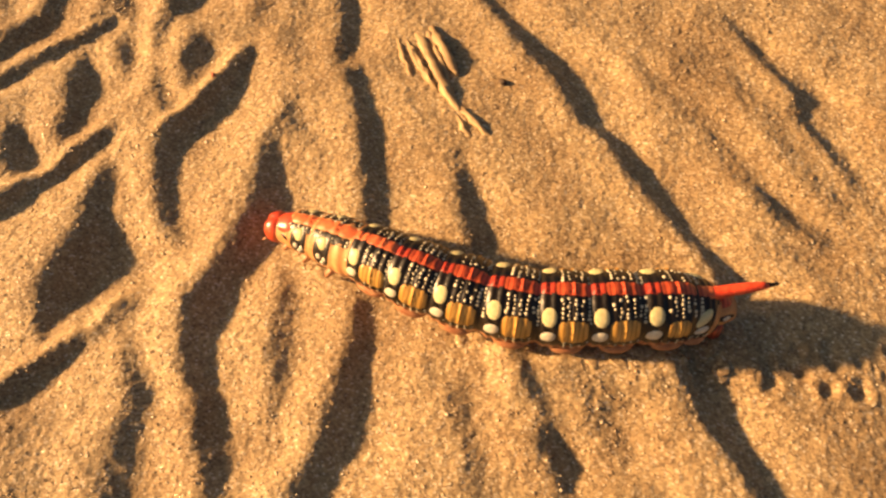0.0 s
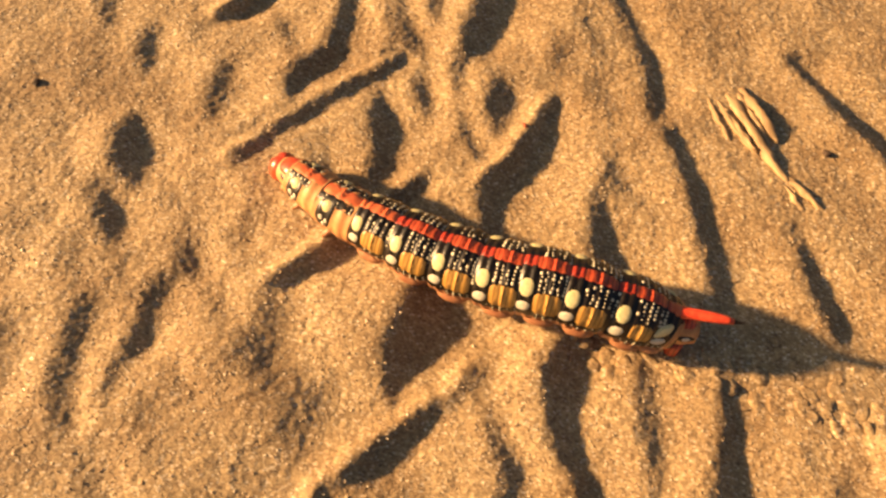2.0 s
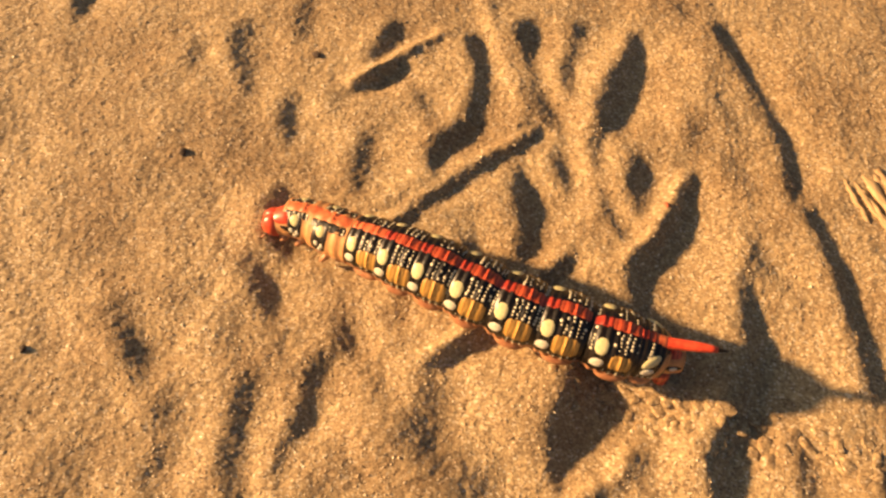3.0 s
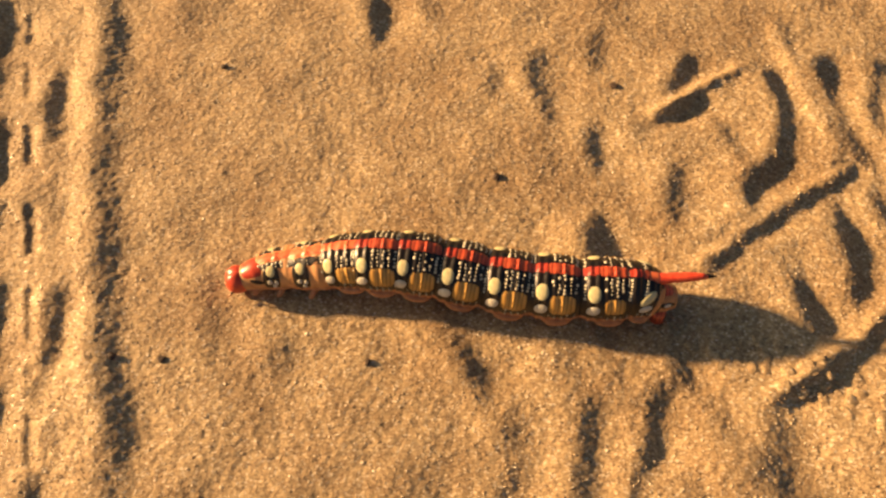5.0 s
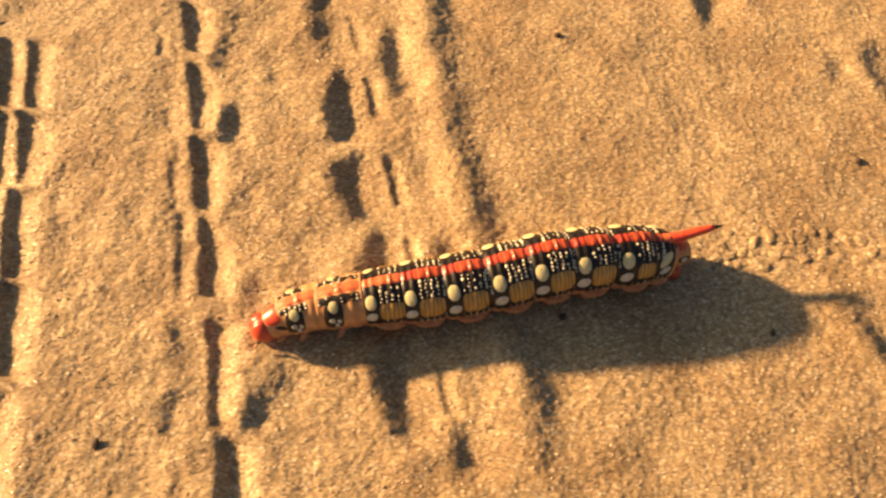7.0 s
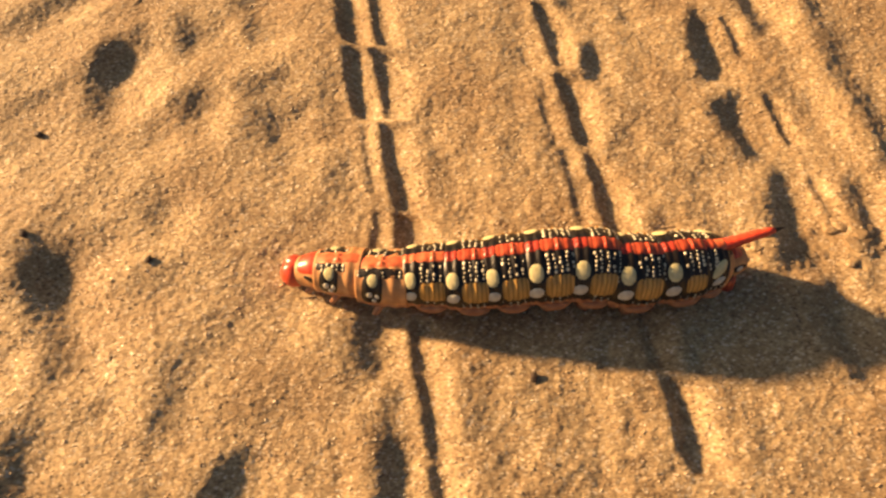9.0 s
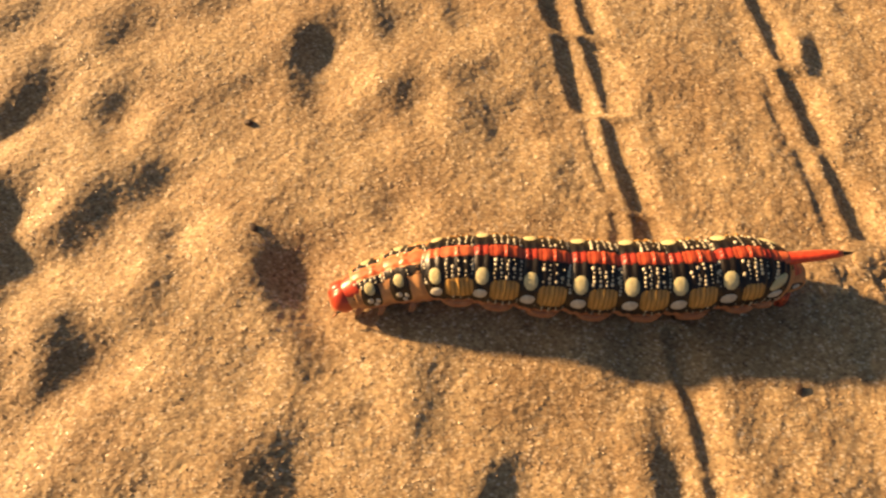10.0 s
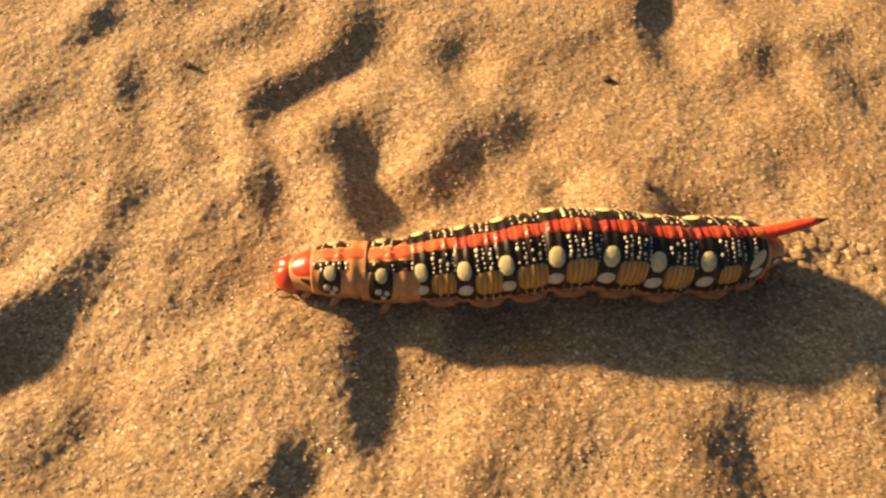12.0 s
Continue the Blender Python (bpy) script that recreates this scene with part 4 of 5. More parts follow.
def straw_bit():
    """A frayed bit of dry straw, of several fibres that lie on one another."""
    bit = tagged(new("straw"), "frayed bit of pale dry straw lying on the sand", "straw")
    bit.matrix_basis = pose(-0.4 * MM, 81.8 * MM, (ground_z(-0.4, 81.8) - 0.7) * MM, 0, 0, -5)
    luck = random.Random(12)
    for radius, z, hump, way in ((1.15, 0.7, 1.4, ((2.6, 109), (5.0, 101), (6.6, 95.5))), (1.15, 0.4, 1.0, ((-1, 109.5), (1.4, 101), (4.2, 91), (7.5, 84))), (0.6, 0.5, 0.5, ((-5, 107.5), (-4, 102), (-2.6, 96.5))), (0.65, 0.5, 0.7, ((-3.4, 108.5), (-1, 99), (2.8, 91))),
                                 (0.7, 0.6, 0.9, ((1.2, 110), (3.4, 101), (5, 93))), (0.7, 0.5, 0.3, ((4.8, 88), (6.4, 83), (7.9, 78.8))), (0.65, 0.6, 0.9, ((6, 88), (9, 83), (11.8, 79.2))), (0.5, 1.2, 0.6, ((-2.2, 104), (0.6, 96), (1.8, 93.5)))):
        line = curve(way)
        many = len(line)
        path = [(x - 3 + luck.uniform(-0.12, 0.12), y - 94, z + hump * math.sin(math.pi * k / (many - 1)) + luck.uniform(-0.08, 0.08)) for k, (x, y) in enumerate(line)]
        taper = [radius * luck.uniform(0.8, 1.12) * (0.45 + 0.55 * math.sin(math.pi * min(0.93, 0.22 + 0.74 * k / many))) for k in range(many)]
        bm = bent_cone(bmesh.new(), path, taper, 9)
        for v in bm.verts:
            v.co.x += 0.0006 * noise.noise(v.co * 700)
            v.co.y += 0.0005 * noise.noise(v.co * 600 + Vector((5, 1, 2)))
            v.co.z = v.co.z * 0.8 + 0.0005 * noise.noise(v.co * 1100)
        part("fibre", bm, STRAW, bit)


straw_bit()
crumb(-45.7, 93.4, 0.9, RUST, "small reddish flake lying on the sand", "flake", seed=41)


def pushed_sand():
    """Small clods that the feet push up out of the sand along the trail, each patch a thing that rises as the body passes over it."""
    luck, gone, patches = random.Random(23), 0.0, []
    for (ax, ay), (bx, by) in zip(LATER[:-1], LATER[1:]):
        far = math.hypot(bx - ax, by - ay)
        nx, ny = (by - ay) / far, (ax - bx) / far
        gone += far
        if gone < 5.6:
            continue
        gone -= 5.6
        bm = bmesh.new()
        for side in (-1, 1):
            for along in (-2.8, -1.0, 0.9, 2.7):
                if luck.random() < 0.2:
                    continue
                o, a = side * luck.choice((1.2, 2.4, 3.4)) + luck.uniform(-0.4, 0.4), along + luck.uniform(-0.6, 0.6)
                x, y = ax + nx * o - ny * a, ay + ny * o + nx * a
                wide, deep, tall = luck.uniform(0.9, 1.6), luck.uniform(1.1, 2.2), luck.uniform(0.16, 0.28)
                put = pose(x * MM, y * MM, (ground_z(x, y) - 0.06) * MM, 0, 0, luck.uniform(-50, 50)) @ Matrix.Diagonal((wide * MM, deep * MM, tall * MM, 1))
                for v in bmesh.ops.create_icosphere(bm, subdivisions=2, radius=1, matrix=put)["verts"]:
                    v.co += 0.00042 * noise.noise_vector(v.co * 800)
        patch_ob = tagged(new("pushed_sand", mesh_of("pushed_sand", bm, SAND)), "small clods of golden sand pushed up by crawling feet", "sand", "clods along the trail")
        patches.append((ax, patch_ob))
    return patches


CLODS = pushed_sand()


def loose_grains():
    """Thousands of loose grains strewn over the sand, in one mesh."""
    luck = np.random.default_rng(19)
    many = 80000
    gx, gy = luck.uniform(-520, 105, many), luck.uniform(0, 190, many)
    size = luck.uniform(0.12, 0.27, many) * np.where(luck.random(many) < 0.03, 1.5, 1.0)
    i, j = np.searchsorted(XS, gx), np.searchsorted(YS, gy)
    gz = SHEET[j, i] + size * 0.1
    corner = np.array([(1, 0, 0), (-1, 0, 0), (0, 1, 0), (0, -1, 0), (0, 0, 1), (0, 0, -1)], float)
    co = corner[None] * size[:, None, None] * luck.uniform(0.7, 1.3, (many, 6, 3)) * (1.0, 1.0, 0.5)
    turn = luck.uniform(0, 2 * np.pi, many)
    c, s = np.cos(turn)[:, None], np.sin(turn)[:, None]
    co = np.stack([co[..., 0] * c - co[..., 1] * s, co[..., 0] * s + co[..., 1] * c, co[..., 2]], -1) + np.stack([gx, gy, gz], -1)[:, None]
    tri = np.array([(0, 2, 4), (2, 1, 4), (1, 3, 4), (3, 0, 4), (2, 0, 5), (1, 2, 5), (3, 1, 5), (0, 3, 5)])
    faces = (tri[None] + 6 * np.arange(many)[:, None, None]).reshape(-1, 3)
    me = bpy.data.meshes.new("sand_grains")
    me.from_pydata((co.reshape(-1, 3) * MM).tolist(), [], faces.tolist())
    me.materials.append(GRAIN)
    return tagged(new("sand_grains", me), "loose pale and brown grains strewn over the sand", "sand", kind="stuff")


loose_grains()


def rows_of(steps):
    """Rows of seconds, place in millimetres and turn in degrees, as poses."""
    return [(t, pose(x * MM, y * MM, z * MM, roll, pitch, yaw)) for t, x, y, z, roll, pitch, yaw in steps]


CRAWL = [(0, -5.3), (2.5, -77.6), (4.5, -142.25), (7.5, -245.85), (9.5, -317.04), (12, -407.15)]  # seconds, the body's middle


def raise_clods():
    for x, clod in CLODS:
        when = float(np.interp(-x, [-c[1] for c in CRAWL], [c[0] for c in CRAWL]))
        down = pose(0, 0, -1.7 * MM)
        if x > CRAWL[0][1] - 6:
            walk(clod, [(0, pose(0, 0, 0)), (12, pose(0, 0, 0))])
        elif when > 11.2:
            walk(clod, [(0, down), (12, down)])
        else:
            walk(clod, [(0, down), (when - 0.1, down), (when + 0.8, pose(0, 0, 0)), (12, pose(0, 0, 0))])


def motions():
    raise_clods()
    walk(caterpillar, rows_of([
        (0, -5.32, 33.97, 0, 0, 0, -26.57),
        (0.5, -19.97, 40.72, 0, 0, 0, -25.93),
        (1, -33.94, 47.62, 0, 0, 0, -27.76),
        (1.5, -48.81, 56.19, 0, 0, 0, -29.13),
        (2, -63.56, 63.63, 0, 0, 0, -30.78),
        (2.5, -77.60, 71.95, 0, 0, 0, -31.00),
        (2.7, -84.27, 76.96, 0, 0, 0, -33.17),
        (4.3, -134.28, 88.85, 0, 0, 0, -12.96),
        (4.5, -142.25, 91.67, 0, 0, 0, -13.53),
        (5, -159.6, 94.68, 0, 0, 0, -9.64),
        (5.5, -178.14, 94.09, 0, 0, 0, -4.48),
        (6, -194.05, 91.18, 0, 0, 0, 4.25),
        (6.5, -210.98, 88.76, 0, 0, 0, 9.3),
        (7, -228.34, 85.11, 0, 0, 0, 10.62),
        (7.5, -245.85, 82.05, 0, 0, 0, 10.23),
        (7.7, -255.2, 80.96, 0, 0, 0, 9.32),
        (9.3, -307.89, 71.68, 0, 0, 0, 1.16),
        (9.5, -317.04, 71.09, 0, 0, 0, -0.08),
        (10, -333.69, 72.12, 0, 0, 0, 2.72),
        (10.5, -351.54, 68.85, 0, 0, 0, 4.99),
        (11, -369.71, 67.63, 0, 0, 0, 8.24),
        (11.5, -388.86, 65.95, 0, 0, 0, 7.52),
        (12, -407.15, 61.84, 0, 0, 0, 9.82),
    ]))
    walk(RINGS["head"], rows_of([
        (0, -35.54, 4.38, 3.5, -8, 0, -1.39),
        (0.5, -36.21, -1.94, 3.5, -8, 0, 26.05),
        (1, -37.66, 0.56, 3.5, -8, 0, 5.22),
        (1.5, -37.6, -1.62, 3.5, -8, 0, 17.31),
        (2, -38.81, 6.53, 3.5, -8, 0, -18.33),
        (2.5, -39.42, 1.81, 3.5, -8, 0, 2.65),
        (2.7, -33.76, -2.69, 3.5, -8, 0, 24.73),
        (4.3, -37.73, -0.72, 3.5, -8, 0, 9.33),
        (4.5, -35.79, -5.07, 3.5, -8, 0, 20.36),
        (5, -35.63, -5.36, 3.5, -8, 0, 19.8),
        (5.5, -35.08, -5.47, 3.5, -8, 0, 25.37),
        (6, -36.74, -5.35, 3.5, -8, 0, 26.54),
        (6.5, -38.92, -2.58, 3.5, -8, 0, 14.24),
        (7, -37.72, -1.16, 3.5, -8, 0, 12.88),
        (7.5, -37.42, -0.14, 3.5, -8, 0, 6.24),
        (7.7, -31.75, -5.32, 3.5, -8, 0, 29.05),
        (9.3, -37.47, 3.22, 3.5, -8, 0, -9.95),
        (9.5, -33.46, 0.71, 3.5, -8, 0, 1.69),
        (10, -33.68, -3.52, 3.5, -8, 0, 20.53),
        (10.5, -36.52, 1.77, 3.5, -8, 0, 3.26),
        (11, -37.3, -0.94, 3.5, -8, 0, 12.56),
        (11.5, -37.72, 0.38, 3.5, -8, 0, -5.04),
        (12, -34.92, 0.55, 3.5, -8, 0, -3.86),
    ]))
    walk(RINGS["collar"], rows_of([
        (0, -31.61, 4.29, 3.93, -8, -5.58, -1.39),
        (0.5, -32.74, -0.24, 3.97, -8, -6.2, 26.05),
        (1, -33.67, 0.93, 3.9, -8, -4.77, 5.22),
        (1.5, -33.56, -0.36, 4.06, -8, -6.84, 17.31),
        (2, -34.8, 5.21, 4.28, -8, -8.47, -18.33),
        (2.5, -34.89, 2.02, 4.08, -8, -5.83, 2.65),
        (2.7, -30.49, -1.19, 3.9, -8, -5.08, 24.73),
        (4.3, -34.41, -0.18, 3.93, -8, -5.76, 9.33),
        (4.5, -31.63, -3.53, 3.9, -8, -4.23, 20.36),
        (5, -31.3, -3.8, 3.9, -8, -4.13, 19.8),
        (5.5, -31.33, -3.69, 3.94, -8, -5.44, 25.37),
        (6, -32.99, -3.48, 3.94, -8, -5.4, 26.54),
        (6.5, -34.94, -1.57, 3.9, -8, -4.58, 14.24),
        (7, -33.82, -0.26, 4.03, -8, -6.14, 12.88),
        (7.5, -33.46, 0.3, 4.25, -8, -8.64, 6.24),
        (7.7, -28.54, -3.54, 3.9, -8, -5.66, 29.05),
        (9.3, -32.94, 2.43, 4.35, -8, -8.6, -9.95),
        (9.5, -29.33, 0.83, 3.9, -8, -4.99, 1.69),
        (10, -30.39, -2.29, 3.95, -8, -6.99, 20.53),
        (10.5, -32.54, 2, 4.19, -8, -8.46, 3.26),
        (11, -33.4, -0.07, 4.05, -8, -7.02, 12.56),
        (11.5, -33.28, -0.01, 4.14, -8, -6.66, -5.04),
        (12, -30.78, 0.27, 4.48, -8, -11.02, -3.86),
    ]))
    walk(RINGS["t2"], rows_of([
        (0, -27.35, 4.18, 4.3, -8, -7.55, -6.6),
        (0.5, -28.98, 1.6, 4.37, -8, -8.07, 10.34),
        (1, -29.35, 1.32, 4.2, -8, -6, 0.7),
        (1.5, -29.17, 1.01, 4.56, -8, -8.15, 9.09),
        (2, -30.45, 3.77, 4.81, -8, -2.65, -15.78),
        (2.5, -29.98, 2.25, 4.46, -8, -3.08, -3.62),
        (2.7, -26.95, 0.44, 4.17, -8, -5.28, 6.85),
        (4.3, -30.82, 0.41, 4.21, -8, -4.64, 3.19),
        (4.5, -27.12, -1.85, 4.18, -8, -5.53, 12.6),
        (5, -26.6, -2.11, 4.19, -8, -5.81, 12.75),
        (5.5, -27.26, -1.76, 4.32, -8, -8.33, 18.03),
        (6, -28.92, -1.45, 4.33, -8, -8.22, 17.4),
        (6.5, -30.64, -0.48, 4.19, -8, -5.53, 7.98),
        (7, -29.59, 0.7, 4.4, -8, -4.56, 4.88),
        (7.5, -29.16, 0.77, 4.76, -8, -2.8, 0.05),
        (7.7, -25.07, -1.6, 4.26, -8, -8.83, 17.47),
        (9.3, -28.02, 1.56, 4.95, -8, -2.38, -9.24),
        (9.5, -24.87, 0.97, 4.25, -8, -8.07, 1.13),
        (10, -26.82, -0.96, 4.4, -8, -10.26, 14.52),
        (10.5, -28.22, 2.25, 4.74, -8, -6.49, -2.59),
        (11, -29.17, 0.87, 4.53, -8, -7.42, 5.87),
        (11.5, -28.48, -0.44, 4.58, -8, -3.52, -2.94),
        (12, -26.29, -0.03, 5.18, -8, -2.81, -4.24),
    ]))
    walk(RINGS["t3"], rows_of([
        (0, -21.91, 3.17, 5.22, -8, -8.27, -10.36),
        (0.5, -22.8, 1.57, 5.4, -8, -8.25, -2.54),
        (1, -23.03, 1.06, 5.02, -8, -7.86, -2.71),
        (1.5, -22.85, 1.36, 5.61, -8, -5.73, -1.9),
        (2, -23.12, 1.91, 4.84, -8, -0.99, -10.63),
        (2.5, -22.67, 1.25, 4.74, -8, -2.41, -5.79),
        (2.7, -20.58, 0, 4.82, -8, -6.27, -1.27),
        (4.3, -23.74, 0.42, 4.8, -8, -3.83, -0.39),
        (4.5, -20.2, -0.97, 5.04, -8, -8.45, 5.94),
        (5, -20.07, -1.26, 5.07, -8, -10.25, 6.71),
        (5.5, -21.52, -0.5, 5.44, -8, -12.15, 7.18),
        (6, -22.84, -0.3, 5.47, -8, -11.51, 6.52),
        (6.5, -23.57, 0.03, 5.01, -8, -7.84, 2.8),
        (7, -22.32, 0.72, 4.95, -8, -3.08, -0.97),
        (7.5, -21.67, 0.31, 4.83, -8, -1.21, -2.12),
        (7.7, -19.63, -0.73, 5.35, -8, -13.73, 7.09),
        (9.3, -20.52, 0.41, 4.88, -8, -0.45, -5.93),
        (9.5, -19.39, 1.03, 5.31, -8, -13.98, -1.44),
        (10, -21.26, 0.07, 5.66, -8, -13.14, 5.67),
        (10.5, -21.51, 1.5, 5.44, -8, -8.37, -5.04),
        (11, -22.05, 1.09, 5.54, -8, -5.92, -0.51),
        (11.5, -21.25, -0.63, 4.88, -8, -3.21, 1.58),
        (12, -19.13, -0.6, 5.05, -8, -0.71, -0.65),
    ]))
    walk(RINGS["a1"], rows_of([
        (0, -14.75, 1.88, 6.16, -8, -3.12, -10.05),
        (0.5, -15.29, 0.99, 6.36, -8, -3.02, -4.31),
        (1, -15.41, 0.66, 6.12, -8, -5.27, -3.3),
        (1.5, -15.25, 0.55, 5.96, -8, 0.02, -4.78),
        (2, -15.62, 0.98, 5.07, -8, -1.8, -6.55),
        (2.5, -15.11, 0.74, 5.09, -8, -2.18, -4),
        (2.7, -12.8, 0.13, 5.72, -8, -5.98, -0.32),
        (4.3, -15.78, 0.31, 5.21, -8, -2.04, -0.56),
        (4.5, -13.12, -0.4, 6.28, -8, -7.3, 2.78),
        (5, -13.26, -0.54, 6.62, -8, -10.35, 4.09),
        (5.5, -14.52, -0.16, 7.09, -8, -8.22, 2.27),
        (6, -15.42, 0.1, 7.09, -8, -6.77, 2.32),
        (6.5, -15.79, 0.25, 6.23, -8, -5.28, 1.44),
        (7, -14.64, 0.45, 5.2, -8, -1.4, -2),
        (7.5, -14.15, 0.21, 5.08, -8, -2, -1.51),
        (7.7, -13.3, -0.14, 7.16, -8, -10.59, 2.38),
        (9.3, -13.26, 0.03, 5.07, -8, -2.07, -2.87),
        (9.5, -13.16, 0.67, 7.17, -8, -10.91, -3.29),
        (10, -14.39, 0.28, 7.31, -8, -6.47, 0.98),
        (10.5, -14.36, 1.02, 6.78, -8, -9.68, -4.58),
        (11, -14.61, 0.74, 6.04, -8, -1.55, -3.29),
        (11.5, -13.96, -0.04, 5.4, -8, -4.25, 1.53),
        (12, -12.31, -0.19, 5.36, -8, -3.69, 1.09),
    ]))
    walk(RINGS["a2"], rows_of([
        (0, -7.62, 0.63, 6.02, -8, 2.23, -7.27),
        (0.5, -7.83, 0.44, 6.19, -8, 2.62, -3.7),
        (1, -7.75, 0.17, 6.43, -8, 0.1, -2.45),
        (1.5, -7.68, 0.09, 5.61, -8, 1.8, -2.06),
        (2, -7.82, 0.15, 5.32, -8, -1.63, -3.59),
        (2.5, -7.42, 0.18, 5.33, -8, -1.57, -2.81),
        (2.7, -6.45, -0.08, 6.3, -8, -2.87, -0.58),
        (4.3, -8.12, 0.26, 5.35, -8, -1, -1.13),
        (4.5, -6.61, -0.31, 6.78, -8, -1.28, 1.73),
        (5, -7.1, -0.33, 7.45, -8, -1.76, 2.34),
        (5.5, -7.92, 0.04, 7.41, -8, 1.98, 0.62),
        (6, -8.21, 0.3, 7.21, -8, 3.15, -0.36),
        (6.5, -8.39, 0.41, 6.42, -8, 1.46, -0.9),
        (7, -7.64, 0.2, 5.31, -8, -1.21, -1.76),
        (7.5, -6.9, -0.08, 5.34, -8, -2.26, -0.85),
        (7.7, -7.2, -0.21, 7.68, -8, 0.93, 0.6),
        (9.3, -6.28, -0.31, 5.39, -8, -4.19, -0.12),
        (9.5, -7.02, 0.32, 7.7, -8, 1.51, -2.92),
        (10, -7.62, 0.3, 7.21, -8, 4.79, -1.11),
        (10.5, -7.49, 0.38, 7.84, -8, -5.6, -4.08),
        (11, -7.21, 0.24, 5.94, -8, 0.01, -2.9),
        (11.5, -6.86, -0.25, 5.95, -8, -5.21, 0.15),
        (12, -5.87, -0.34, 5.9, -8, -6.61, 0.9),
    ]))
    walk(RINGS["a3"], rows_of([
        (0, 0, 0, 5.58, -8, 1.82, -2.27),
        (0.5, 0, 0, 5.66, -8, 2.47, -2.53),
        (1, 0, 0, 6.1, -8, 2.75, -2.38),
        (1.5, 0, 0, 5.48, -8, 0.28, -1.4),
        (2, 0, 0, 5.52, -8, -2.53, 0.28),
        (2.5, 0, 0, 5.51, -8, -2.1, 0.66),
        (2.7, 0, 0, 6.37, -8, 1.58, -0.86),
        (4.3, 0, 0, 5.49, -8, -1.27, -0.74),
        (4.5, 0, 0, 6.57, -8, 3.23, 0.49),
        (5, 0, 0, 7.03, -8, 5.56, -0.36),
        (5.5, 0, 0, 6.59, -8, 5.62, -2.06),
        (6, 0, 0, 6.24, -8, 5.44, -3.08),
        (6.5, 0, 0, 5.83, -8, 3.01, -3.06),
        (7, 0, 0, 5.51, -8, -2.27, 0.31),
        (7.5, 0, 0, 5.64, -8, -3.69, 1.34),
        (7.7, 0, 0, 6.94, -8, 6.76, -1.21),
        (9.3, 0, 0, 6.04, -8, -6.72, 2.95),
        (9.5, 0, 0, 6.82, -8, 7.39, -3.08),
        (10, 0, 0, 6.11, -8, 6.07, -1.88),
        (10.5, 0, 0, 8.2, -8, 0.56, 0.02),
        (11, 0, 0, 6.03, -8, -1.45, 1.29),
        (11.5, 0, 0, 6.67, -8, -4.45, 1.85),
        (12, 0, 0, 6.78, -8, -7.28, 3.05),
    ]))
    walk(RINGS["a4"], rows_of([
        (0, 8.46, -0, 5.5, -8, -0.03, 4.25),
        (0.5, 8.28, -0.27, 5.5, -8, 0.49, 1.62),
        (1, 8.53, -0.5, 5.65, -8, 2.12, 0.55),
        (1.5, 8.34, -0.3, 5.53, -8, -0.42, 1.73),
        (2, 7.72, 0.23, 6.01, -8, -4.64, 4.63),
        (2.5, 7.4, 0.35, 5.87, -8, -2.82, 3.53),
        (2.7, 7.37, -0.28, 5.92, -8, 2.99, -2.11),
        (4.3, 8.66, 0.05, 5.72, -8, -1.58, 1.76),
        (4.5, 8.25, -0.19, 5.94, -8, 3.63, -2.7),
        (5, 8.46, -0.43, 5.93, -8, 5.23, -3.77),
        (5.5, 9.32, -0.59, 5.71, -8, 3.52, -1.75),
        (6, 8.92, -0.63, 5.58, -8, 2.47, -1.77),
        (6.5, 8.9, -0.52, 5.51, -8, 0.9, -0.92),
        (7, 8.23, 0.29, 5.93, -8, -3.38, 2.66),
        (7.5, 7.26, 0.25, 6.26, -8, -4.16, 2.12),
        (7.7, 8.31, -0.54, 5.84, -8, 5.24, -2.89),
        (9.3, 6.52, 0.35, 6.9, -8, -2.99, 2.88),
        (9.5, 7.95, -0.49, 5.75, -8, 4.94, -0.02),
        (10, 8.19, -0.22, 5.53, -8, 2.1, -0.97),
        (10.5, 7.73, 0.38, 7.69, -8, 4.92, 3.83),
        (11, 6.87, 0.56, 6.3, -8, -1.8, 4.14),
        (11.5, 7.18, 0.21, 7.05, -8, 0.67, 0.12),
        (12, 6.76, 0.33, 7.52, -8, -0.64, 0.13),
    ]))
